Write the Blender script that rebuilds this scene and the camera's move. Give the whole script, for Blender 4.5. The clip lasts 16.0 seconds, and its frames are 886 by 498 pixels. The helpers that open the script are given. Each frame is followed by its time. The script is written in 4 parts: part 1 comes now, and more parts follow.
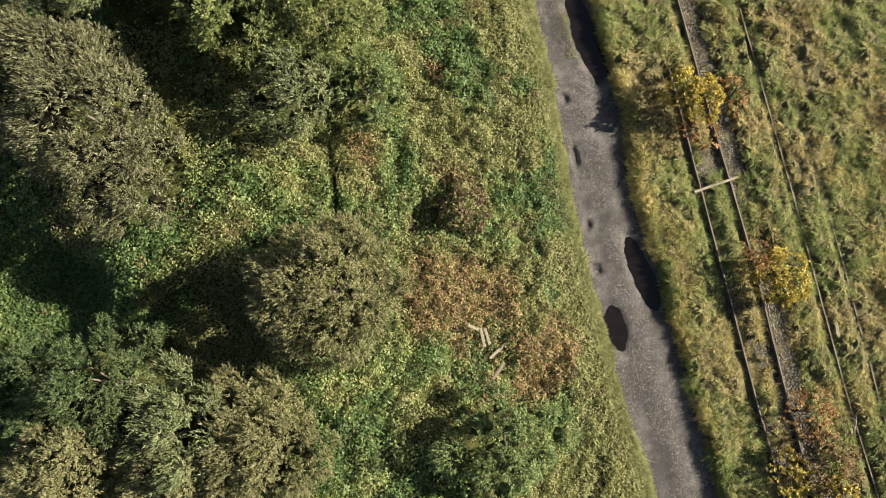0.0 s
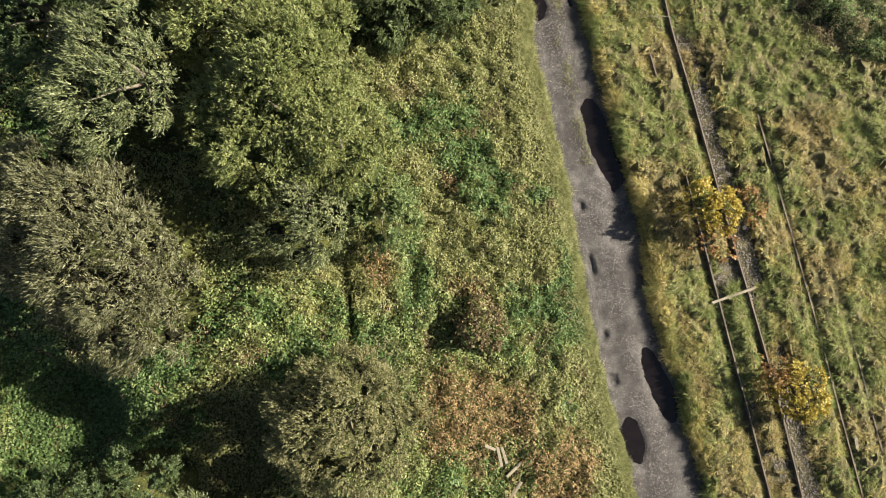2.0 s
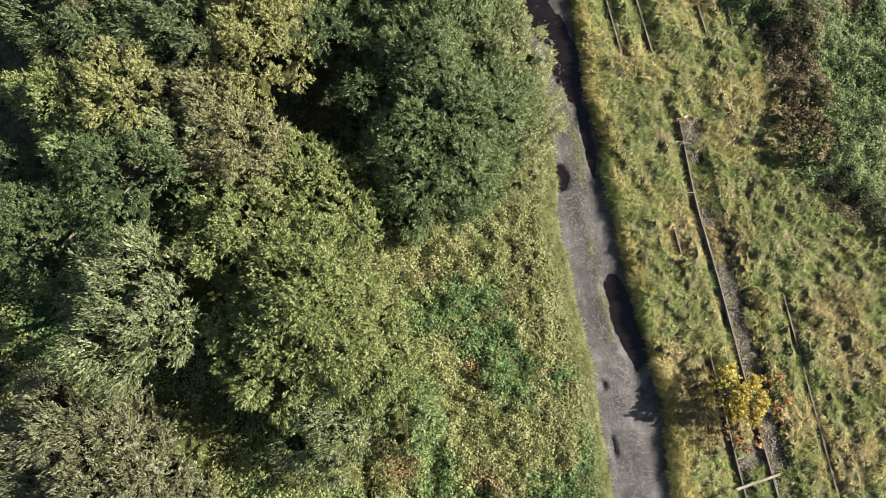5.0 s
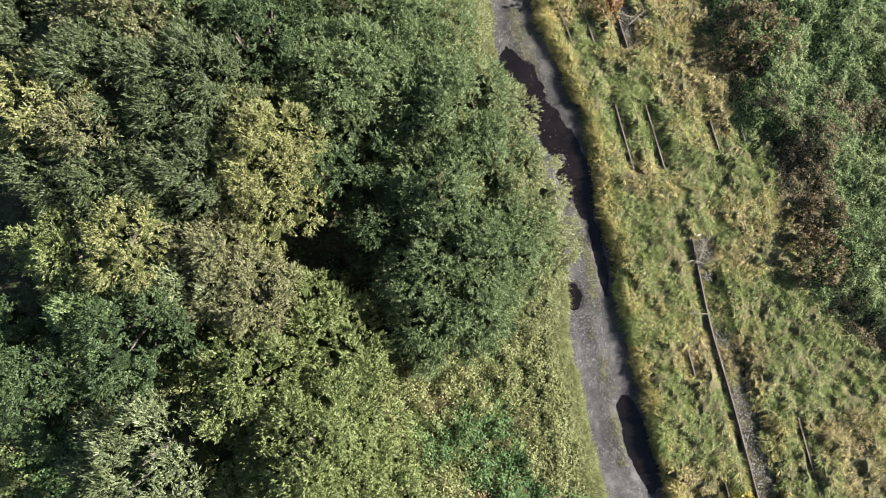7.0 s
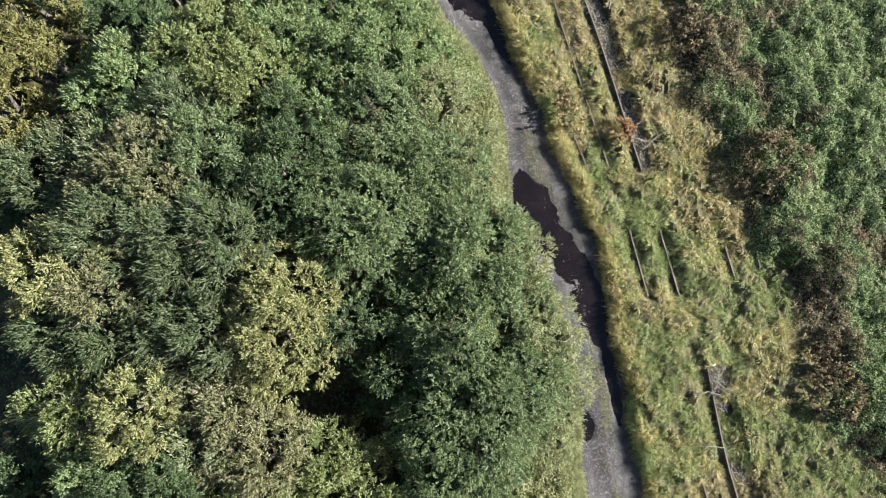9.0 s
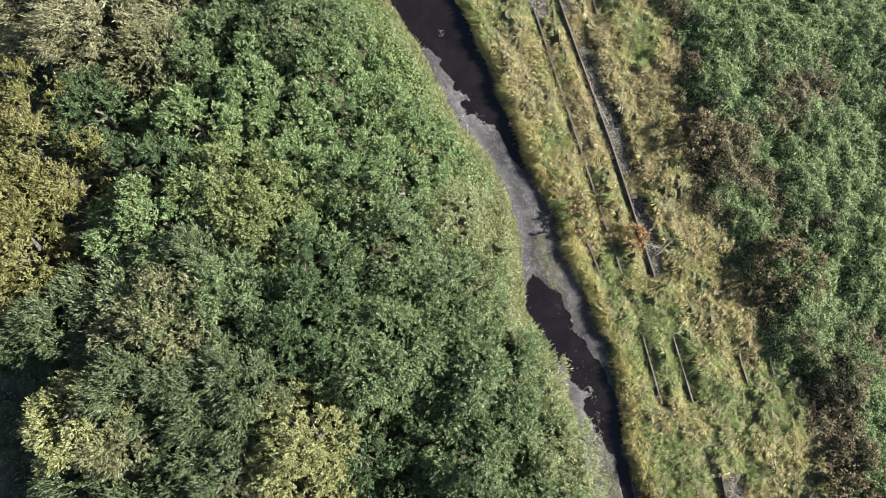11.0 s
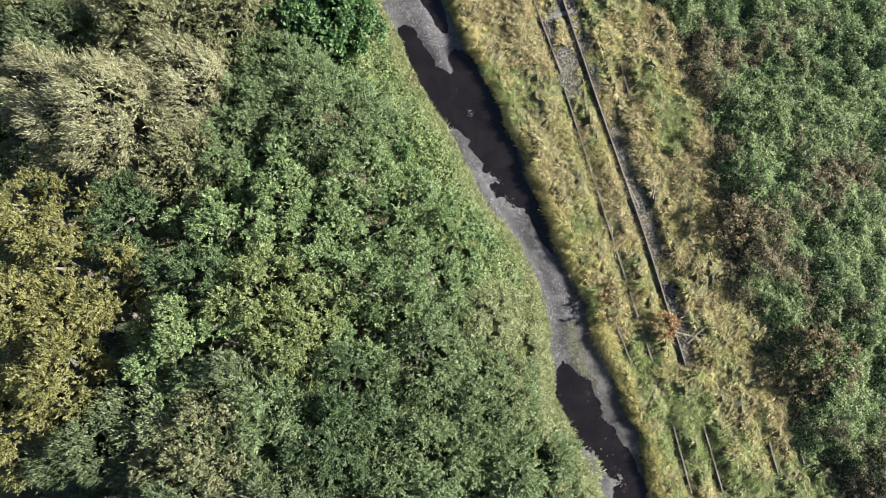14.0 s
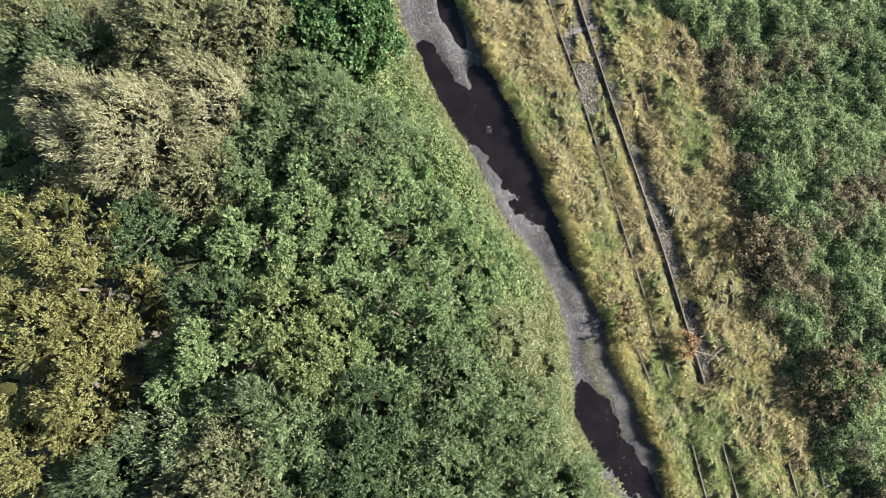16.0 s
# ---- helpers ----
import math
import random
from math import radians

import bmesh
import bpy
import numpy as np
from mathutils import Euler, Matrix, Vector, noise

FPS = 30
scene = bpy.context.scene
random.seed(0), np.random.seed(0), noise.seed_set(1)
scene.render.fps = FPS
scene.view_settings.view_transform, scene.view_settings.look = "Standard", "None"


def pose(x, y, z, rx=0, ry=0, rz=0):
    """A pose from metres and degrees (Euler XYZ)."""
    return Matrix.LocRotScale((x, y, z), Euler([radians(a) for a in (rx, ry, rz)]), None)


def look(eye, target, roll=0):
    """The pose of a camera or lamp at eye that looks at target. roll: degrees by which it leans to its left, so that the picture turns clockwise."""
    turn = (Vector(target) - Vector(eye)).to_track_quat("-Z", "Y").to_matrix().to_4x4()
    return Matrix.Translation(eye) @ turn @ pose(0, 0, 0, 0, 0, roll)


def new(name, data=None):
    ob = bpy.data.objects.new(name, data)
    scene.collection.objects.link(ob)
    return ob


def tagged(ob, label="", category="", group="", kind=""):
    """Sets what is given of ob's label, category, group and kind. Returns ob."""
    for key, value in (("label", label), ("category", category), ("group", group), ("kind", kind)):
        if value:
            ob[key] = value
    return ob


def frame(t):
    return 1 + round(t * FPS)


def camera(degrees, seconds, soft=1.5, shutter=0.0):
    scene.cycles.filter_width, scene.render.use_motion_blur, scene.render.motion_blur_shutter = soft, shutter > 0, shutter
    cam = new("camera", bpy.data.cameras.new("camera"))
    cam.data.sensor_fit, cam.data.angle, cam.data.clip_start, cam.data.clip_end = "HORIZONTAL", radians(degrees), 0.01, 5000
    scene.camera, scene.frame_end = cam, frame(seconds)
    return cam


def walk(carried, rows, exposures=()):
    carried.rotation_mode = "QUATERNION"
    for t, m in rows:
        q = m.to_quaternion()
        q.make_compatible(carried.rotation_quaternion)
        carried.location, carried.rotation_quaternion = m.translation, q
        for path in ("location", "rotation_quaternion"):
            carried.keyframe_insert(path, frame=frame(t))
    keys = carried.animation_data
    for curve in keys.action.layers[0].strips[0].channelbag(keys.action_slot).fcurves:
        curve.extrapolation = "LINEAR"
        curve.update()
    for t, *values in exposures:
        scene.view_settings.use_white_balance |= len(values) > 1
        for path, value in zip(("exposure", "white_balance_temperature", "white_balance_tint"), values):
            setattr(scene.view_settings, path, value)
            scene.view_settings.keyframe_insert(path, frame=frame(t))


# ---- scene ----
cam = camera(69.9, 16.0, soft=0.8)
PATH = [
    (0, (0.454, -0.592, 30.834), (0.452, -0.438, 28.84), -4.2),
    (0.5, (0.329, 0.794, 30.847), (0.328, 0.947, 28.853), -3.9),
    (1, (0.299, 2.157, 30.923), (0.293, 2.305, 28.929), -5.6),
    (1.5, (0.233, 3.568, 30.98), (0.225, 3.718, 28.986), -6.6),
    (2, (0.129, 4.96, 31.025), (0.121, 5.106, 29.03), -6.7),
    (2.5, (-0.01, 6.402, 31.062), (-0.015, 6.551, 29.067), -5.4),
    (3, (-0.143, 7.884, 31.074), (-0.145, 8.024, 29.078), -4.3),
    (3.5, (-0.258, 9.389, 31.081), (-0.258, 9.529, 29.086), -3.3),
    (4, (-0.4, 10.824, 31.078), (-0.396, 10.96, 29.082), -1.4),
    (4.2, (-0.443, 11.426, 31.07), (-0.438, 11.565, 29.074), -1.2),
    (6.3, (-0.976, 17.282, 30.969), (-0.952, 17.441, 28.976), 5.8),
    (6.5, (-1.029, 17.855, 30.949), (-1.002, 18.021, 28.956), 6.3),
    (7, (-1.172, 19.229, 30.915), (-1.139, 19.399, 28.923), 8.0),
    (7.5, (-1.268, 20.581, 30.897), (-1.233, 20.768, 28.906), 7.8),
    (8, (-1.308, 21.858, 30.933), (-1.274, 22.057, 28.943), 6.9),
    (8.5, (-1.327, 23.195, 31.018), (-1.297, 23.411, 29.03), 5.2),
    (9, (-1.42, 24.581, 31.092), (-1.39, 24.804, 29.105), 5.3),
    (9.5, (-1.459, 26.016, 31.249), (-1.43, 26.245, 29.262), 4.8),
    (9.7, (-1.49, 26.578, 31.31), (-1.461, 26.808, 29.323), 4.9),
    (11.8, (-1.773, 31.848, 32.171), (-1.768, 32.047, 30.181), -1.4),
    (12, (-1.795, 32.314, 32.192), (-1.793, 32.505, 30.201), -1.8),
    (12.5, (-1.978, 33.295, 32.225), (-1.978, 33.478, 30.233), -2.7),
    (13, (-2.223, 34.125, 32.232), (-2.223, 34.3, 30.24), -2.7),
    (13.5, (-2.536, 34.833, 32.252), (-2.531, 34.996, 30.259), -0.9),
    (14, (-2.747, 35.398, 32.253), (-2.745, 35.556, 30.259), -1.9),
    (14.5, (-2.965, 35.869, 32.228), (-2.964, 36.018, 30.233), -2.1),
    (15, (-3.17, 36.18, 32.209), (-3.172, 36.326, 30.214), -3.4),
    (15.5, (-3.375, 36.375, 32.201), (-3.377, 36.52, 30.207), -3.4),
    (16, (-3.506, 36.497, 32.222), (-3.513, 36.644, 30.228), -5.1),
]
walk(cam, [(t, look(eye, target, roll)) for t, eye, target, roll in PATH],
     [(0, 1.72, 7150, 10), (4, 1.92, 6700, 10), (8.5, 1.99, 5920, 10), (13.5, 2.07, 5830, 10), (16, 2.09, 5850, 10)])

# ---- light ----
SUN_ELEV, SUN_DIR = radians(28), Vector((1.0, 0.155, 0)).normalized()
world = bpy.data.worlds.new("sky")
scene.world = world
world.use_nodes = True
wn = world.node_tree.nodes
sky = wn.new("ShaderNodeTexSky")
sky.sky_type, sky.sun_disc = "NISHITA", False
sky.sun_elevation = SUN_ELEV
sky.sun_rotation = math.atan2(SUN_DIR.x, SUN_DIR.y)
sky.dust_density = 1.5
world.node_tree.links.new(sky.outputs[0], wn["Background"].inputs[0])
wn["Background"].inputs[1].default_value = 0.042
sun = new("sun", bpy.data.lights.new("sun", "SUN"))
sun.data.energy, sun.data.angle, sun.data.color = 5.0, radians(0.6), (1.0, 0.93, 0.82)
to_sun = Vector((SUN_DIR.x * math.cos(SUN_ELEV), SUN_DIR.y * math.cos(SUN_ELEV), math.sin(SUN_ELEV)))
sun.matrix_world = look(to_sun * 60, (0, 0, 0))


# ---- materials ----
def material(name, rough=0.8, spec=0.3):
    m = bpy.data.materials.new(name)
    m.use_nodes = True
    p = m.node_tree.nodes["Principled BSDF"]
    p.inputs["Roughness"].default_value = rough
    p.inputs["Specular IOR Level"].default_value = spec
    return m, m.node_tree.nodes, m.node_tree.links, p


def ramp(nodes, stops):
    r = nodes.new("ShaderNodeValToRGB")
    while len(r.color_ramp.elements) < len(stops):
        r.color_ramp.elements.new(0.5)
    for e, (pos, col) in zip(r.color_ramp.elements, stops):
        e.position, e.color = pos, (*col, 1)
    return r


def noise_node(nodes, links, scale, detail=4, coords="Object", rough=0.6):
    tc = nodes.new("ShaderNodeTexCoord")
    n = nodes.new("ShaderNodeTexNoise")
    n.inputs["Scale"].default_value, n.inputs["Detail"].default_value, n.inputs["Roughness"].default_value = scale, detail, rough
    links.new(tc.outputs[coords], n.inputs["Vector"])
    return n


def leaf_material(name, cols, rough=0.56, spec=0.26, through_light=0.36, grey=0.12):
    """Leaves: every leaf takes its own tone from the ramp, and whole sprays drift in tone."""
    cols = [tuple(v + (0.35 * c[0] + 0.55 * c[1] + 0.1 * c[2] - v) * grey for v in c) for c in cols]
    mean = [sum(c[i] for c in cols) / len(cols) for i in range(3)]
    cols = [tuple(max(m + (v - m) * 1.3, 0.2 * m) for v, m in zip(c, mean)) for c in cols]
    m, n, l, p = material(name, rough, spec)
    g = n.new("ShaderNodeNewGeometry")
    big, clump = noise_node(n, l, 0.55, 3), noise_node(n, l, 3.4, 2)
    mix = n.new("ShaderNodeMath")
    mix.operation = "MULTIPLY_ADD"
    mix.inputs[1].default_value = 0.75
    both = n.new("ShaderNodeMix")
    both.inputs[0].default_value = 0.5
    l.new(big.outputs[0], both.inputs[2])
    l.new(clump.outputs[0], both.inputs[3])
    sub = n.new("ShaderNodeMath")
    sub.operation = "MULTIPLY_ADD"
    sub.inputs[1].default_value, sub.inputs[2].default_value = 1.5, -0.62
    l.new(both.outputs[0], sub.inputs[0])
    l.new(g.outputs["Random Per Island"], mix.inputs[0])
    l.new(sub.outputs[0], mix.inputs[2])
    k = len(cols) - 1
    r = ramp(n, [(i / k, c) for i, c in enumerate(cols)])
    l.new(mix.outputs[0], r.inputs[0])
    l.new(r.outputs[0], p.inputs["Base Color"])
    t = n.new("ShaderNodeBsdfTranslucent")
    l.new(r.outputs[0], t.inputs[0])
    ms = n.new("ShaderNodeMixShader")
    ms.inputs[0].default_value = through_light
    l.new(p.outputs[0], ms.inputs[1])
    l.new(t.outputs[0], ms.inputs[2])
    l.new(ms.outputs[0], n["Material Output"].inputs[0])
    return m


def surface(name, stops, scale, fine, rough=0.9, spec=0.2, bump=0.3, dist=0.03):
    """Earth, stone and timber: a coarse and a fine noise mixed into a ramp, with relief."""
    m, n, l, p = material(name, rough, spec)
    a, b = noise_node(n, l, scale, 5), noise_node(n, l, fine, 4, rough=0.7)
    mx = n.new("ShaderNodeMix")
    mx.inputs[0].default_value = 0.5
    l.new(a.outputs[0], mx.inputs[2])
    l.new(b.outputs[0], mx.inputs[3])
    r = ramp(n, stops)
    l.new(mx.outputs[0], r.inputs[0])
    l.new(r.outputs[0], p.inputs["Base Color"])
    bp = n.new("ShaderNodeBump")
    bp.inputs["Strength"].default_value, bp.inputs["Distance"].default_value = bump, dist
    l.new(b.outputs[0], bp.inputs["Height"])
    l.new(bp.outputs[0], p.inputs["Normal"])
    return m


LEAF = {
    "sallow": leaf_material("sallow_leaf", [(0.0828, 0.1194, 0.0422), (0.1128, 0.1589, 0.0559), (0.1484, 0.1953, 0.0721), (0.1958, 0.2333, 0.0994)]),
    "hazel": leaf_material("hazel_leaf", [(0.0986, 0.1474, 0.0471), (0.1369, 0.1979, 0.0643), (0.1796, 0.2394, 0.0814), (0.2306, 0.2807, 0.1137)]),
    "thorn": leaf_material("thorn_leaf", [(0.0452, 0.0716, 0.0245), (0.0608, 0.0968, 0.0327), (0.0830, 0.1235, 0.0417), (0.1090, 0.1495, 0.0587)]),
    "willow": leaf_material("willow_leaf", [(0.0340, 0.0379, 0.0163), (0.0722, 0.0778, 0.0326), (0.1274, 0.1327, 0.0596), (0.2124, 0.2166, 0.1174)], 0.5, 0.32),
    "willowgreen": leaf_material("green_willow_leaf", [(0.0438, 0.0614, 0.0204), (0.0602, 0.0834, 0.0278), (0.0837, 0.1075, 0.0382), (0.1167, 0.1374, 0.0593)], 0.5, 0.32),
    "silver": leaf_material("silver_willow_leaf", [(0.0428, 0.0591, 0.0203), (0.0857, 0.1102, 0.0390), (0.1426, 0.1694, 0.0665), (0.2377, 0.2610, 0.1192)], 0.5, 0.32),
    "alder": leaf_material("alder_leaf", [(0.1031, 0.1302, 0.0354), (0.1425, 0.1764, 0.0488), (0.1887, 0.2193, 0.0663), (0.2388, 0.2614, 0.0990)]),
    "olive": leaf_material("olive_leaf", [(0.0965, 0.1002, 0.0388), (0.1337, 0.1374, 0.0537), (0.1783, 0.1746, 0.0723), (0.2378, 0.223, 0.1058)]),
    "yellow": leaf_material("yellowing_leaf", [(0.1334, 0.1436, 0.0410), (0.1898, 0.1970, 0.0595), (0.2411, 0.2411, 0.0800), (0.2975, 0.2873, 0.1129)]),
    "gold": leaf_material("golden_leaf", [(0.0921, 0.0888, 0.0208), (0.1281, 0.1231, 0.0286), (0.1670, 0.1580, 0.0401), (0.2122, 0.1986, 0.0614)]),
    "straw": leaf_material("straw_willow_leaf", [(0.08, 0.078, 0.033), (0.145, 0.14, 0.06), (0.215, 0.205, 0.092), (0.31, 0.288, 0.145)], 0.5, 0.32),
    "osier": leaf_material("osier_leaf", [(0.1557, 0.1747, 0.0685), (0.2047, 0.2237, 0.0881), (0.2495, 0.2661, 0.1094), (0.2985, 0.3070, 0.1396)]),
    "maple": leaf_material("broad_leaf", [(0.0360, 0.0840, 0.0200), (0.0660, 0.1320, 0.0350), (0.1020, 0.1740, 0.0500), (0.1560, 0.2160, 0.0800)]),
}
BRAMBLE_GREEN = leaf_material("bramble_green", [(0.0914, 0.1384, 0.0435), (0.1500, 0.2051, 0.0651), (0.2088, 0.2563, 0.0927), (0.2872, 0.3140, 0.1448)], 0.58, 0.25, grey=0.05)
BRAMBLE_YELLOW = leaf_material("bramble_yellow", [(0.1194, 0.1296, 0.0426), (0.1692, 0.1799, 0.0651), (0.2189, 0.2262, 0.0899), (0.2787, 0.2776, 0.1302)], 0.58, 0.25, grey=0.05)
BRAMBLE_DARK = leaf_material("bramble_dark", [(0.0343, 0.0686, 0.0206), (0.0629, 0.1144, 0.0343), (0.0972, 0.1602, 0.0503), (0.1487, 0.2059, 0.0858)], 0.58, 0.25, grey=0.05)
THICKET = leaf_material("thicket_leaf", [(0.0515, 0.0925, 0.0245), (0.1031, 0.1681, 0.0462), (0.1754, 0.2354, 0.0707), (0.2886, 0.3111, 0.1155)], 0.6, 0.2, grey=0.14)
BRACKEN = leaf_material("rusty_leaf", [(0.1028, 0.0683, 0.0323), (0.1885, 0.1242, 0.0559), (0.2627, 0.1862, 0.0844), (0.3427, 0.2607, 0.1304)], 0.7, 0.2, grey=0.1)
BRAMBLE_BROWN = leaf_material("brown_leaf", [(0.0688, 0.0531, 0.0269), (0.1375, 0.1062, 0.0515), (0.2, 0.1593, 0.0784), (0.275, 0.2183, 0.1176)], 0.7, 0.2)
SHRUB_YELLOW = leaf_material("butter_leaf", [(0.2, 0.145, 0.018), (0.3, 0.235, 0.03), (0.42, 0.34, 0.05), (0.5, 0.43, 0.1)], grey=0.1)
SHRUB_ORANGE = leaf_material("orange_leaf", [(0.1445, 0.0723, 0.0255), (0.238, 0.1275, 0.0425), (0.323, 0.187, 0.068), (0.374, 0.255, 0.1275)], grey=0.1)
GRASS_OLIVE = leaf_material("olive_grass", [(0.1724, 0.1599, 0.0558), (0.3314, 0.3006, 0.1116), (0.4908, 0.4286, 0.1736), (0.6368, 0.5501, 0.2727)], 0.6, 0.25, 0.46, 0.05)
GRASS_STRAW = leaf_material("straw_grass", [(0.1860, 0.1576, 0.0653), (0.3137, 0.2646, 0.1190), (0.4417, 0.3659, 0.1843), (0.5579, 0.4617, 0.2735)], 0.6, 0.25, 0.46, 0.05)
GRASS_GREEN = leaf_material("green_grass", [(0.1081, 0.1433, 0.0421), (0.2092, 0.2578, 0.0814), (0.3031, 0.3439, 0.1264), (0.4184, 0.4513, 0.1967)], 0.6, 0.25, 0.46, 0.05)
EARTH = surface("damp_earth", [(0.38, (0.016, 0.015, 0.008)), (0.5, (0.06, 0.055, 0.028)), (0.62, (0.15, 0.135, 0.075))], 1.2, 34, bump=1.0, dist=0.08)
PASTURE = surface("rough_pasture", [(0.36, (0.03, 0.042, 0.014)), (0.5, (0.08, 0.095, 0.03)), (0.64, (0.17, 0.165, 0.06))], 0.35, 9, bump=1.0, dist=0.15)
# under the brambles: dark colours that stand for shade between the leaves
BRAMBLE_SHADE = surface("bramble_shade", [(0.38, (0.0120, 0.0150, 0.0045)), (0.5, (0.0450, 0.0525, 0.0150)), (0.62, (0.1050, 0.1110, 0.0315))], 1.0, 14, bump=1.0, dist=0.1)
# the thicket's sheet likewise carries the shade of its gaps as colour
THICKET_SHADE = surface("thicket_shade", [(0.38, (0.0120, 0.0165, 0.0067)), (0.5, (0.0390, 0.0495, 0.0203)), (0.62, (0.0863, 0.0938, 0.0413))], 1.0, 14, bump=1.0, dist=0.1)
GRASS_LIME = leaf_material("lime_grass", [(0.1466, 0.1628, 0.0674), (0.2706, 0.2906, 0.1265), (0.4059, 0.4185, 0.2023), (0.5188, 0.5231, 0.2866)], 0.6, 0.25, 0.46, 0.05)
TURF = surface("matted_grass", [(0.36, (0.0291, 0.0275, 0.0114)), (0.5, (0.0880, 0.0818, 0.0367)), (0.64, (0.1913, 0.1721, 0.0826))], 1.6, 30, bump=1.0, dist=0.06)
BARK = surface("grey_bark", [(0.3, (0.06, 0.05, 0.038)), (0.7, (0.17, 0.15, 0.12))], 6, 40)
RUST = surface("rusty_steel", [(0.3, (0.0360, 0.0264, 0.0208)), (0.48, (0.0800, 0.0608, 0.0464)), (0.64, (0.1680, 0.1344, 0.1024))], 1.3, 30, 0.7, 0.4, 0.2, 0.005)
TIMBER = surface("weathered_timber", [(0.3, (0.11, 0.095, 0.07)), (0.55, (0.24, 0.215, 0.165)), (0.75, (0.34, 0.31, 0.25))], 2.5, 30, bump=0.4, dist=0.01)
SLEEPER = surface("sleeper_timber", [(0.3, (0.055, 0.049, 0.044)), (0.5, (0.13, 0.117, 0.108)), (0.66, (0.22, 0.2, 0.19))], 2.5, 30, bump=0.4, dist=0.01)
STONE = surface("ballast_stone", [(0.3, (0.09, 0.078, 0.074)), (0.5, (0.19, 0.172, 0.165)), (0.68, (0.36, 0.335, 0.31))], 3, 25)
PALE_STONE = surface("pale_stone", [(0.3, (0.4, 0.37, 0.32)), (0.7, (0.62, 0.58, 0.52))], 4, 30)
LITTER = leaf_material("fallen_leaf", [(0.0420, 0.0315, 0.0175), (0.0910, 0.0700, 0.0350), (0.1400, 0.1085, 0.0560), (0.1960, 0.1470, 0.0840)], 0.8, 0.2, 0.1)


# leaf colours darkened to put the shade inside each crown into its core
INNER_SHADE = {}
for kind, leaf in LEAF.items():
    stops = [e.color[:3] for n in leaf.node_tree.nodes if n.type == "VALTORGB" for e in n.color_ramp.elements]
    INNER_SHADE[kind] = surface(kind + "_inner_shade", [(0.38, [v * 0.25 for v in stops[0]]), (0.5, [v * 0.6 for v in stops[0]]), (0.62, [v * 0.7 for v in stops[1]])], 4.0, 22, 0.8, 0.1, 1.0, 0.1)


# ---- shape helpers ----
def lattice(ix, iy, seed):
    h = (ix.astype(np.int64) * 374761393 + iy.astype(np.int64) * 668265263 + seed * 1442695041) & 0xFFFFFFFF
    h = ((h ^ (h >> 13)) * 1274126177) & 0xFFFFFFFF
    return ((h ^ (h >> 16)) & 0xFFFF) / 65535.0


def vnoise(x, y, size, seed=0, octaves=2):
    """Smooth noise from 0 to 1 over the plan, with blobs of about that size."""
    total, amp, norm = 0.0, 1.0, 0.0
    for o in range(octaves):
        u, v = np.asarray(x, float) / size * 2 ** o, np.asarray(y, float) / size * 2 ** o
        iu, iv = np.floor(u), np.floor(v)
        fu, fv = u - iu, v - iv
        fu, fv = fu * fu * (3 - 2 * fu), fv * fv * (3 - 2 * fv)
        s = seed + 17 * o
        a = lattice(iu, iv, s) * (1 - fu) + lattice(iu + 1, iv, s) * fu
        b = lattice(iu, iv + 1, s) * (1 - fu) + lattice(iu + 1, iv + 1, s) * fu
        total, norm, amp = total + amp * (a * (1 - fv) + b * fv), norm + amp, amp * 0.5
    return total / norm


def step(v):
    v = np.clip(v, 0, 1)
    return v * v * (3 - 2 * v)


def unit(v):
    return v / np.maximum(np.linalg.norm(v, axis=1, keepdims=True), 1e-6)


def leaf_mesh(name, verts, mat):
    """A mesh of loose leaves or blades, verts shaped (leaf, corner, 3)."""
    n, k = verts.shape[:2]
    me = bpy.data.meshes.new(name)
    me.vertices.add(k * n)
    me.vertices.foreach_set("co", np.ascontiguousarray(verts, dtype=np.float32).ravel())
    me.loops.add(k * n)
    me.loops.foreach_set("vertex_index", np.arange(k * n, dtype=np.int32))
    me.polygons.add(n)
    me.polygons.foreach_set("loop_start", np.arange(0, k * n, k, dtype=np.int32))
    me.update(calc_edges=True)
    me.materials.append(mat)
    return me


def blades(pos, way, up, length, width, fold=0.25, broad=0.45):
    """Broad leaves: base, side, tip, side, folded along the rib."""
    way = unit(way)
    side = unit(np.cross(way, up))
    nor = np.cross(side, way)
    length, width = np.asarray(length)[:, None], np.asarray(width)[:, None]
    mid = pos + way * length * broad + nor * width * fold
    out = np.empty((len(pos), 4, 3))
    out[:, 0], out[:, 1] = pos, mid + side * width / 2
    out[:, 2], out[:, 3] = pos + way * length, mid - side * width / 2
    return out


def slivers(pos, way, up, length, width):
    """Small pointed leaves and grass blades: a broad foot and a tip."""
    way = unit(way)
    side = unit(np.cross(way, up)) * (np.asarray(width) / 2)[:, None]
    return np.stack([pos - side, pos + side, pos + way * np.asarray(length)[:, None]], 1)


def part(name, bm, mat, parent=None, label=""):
    me = bm
    if isinstance(bm, bmesh.types.BMesh):
        me = bpy.data.meshes.new(name)
        bm.to_mesh(me)
        bm.free()
        me.materials.append(mat)
    ob = new(name, me)
    if parent is not None:
        ob.parent = parent
    return tagged(ob, label)


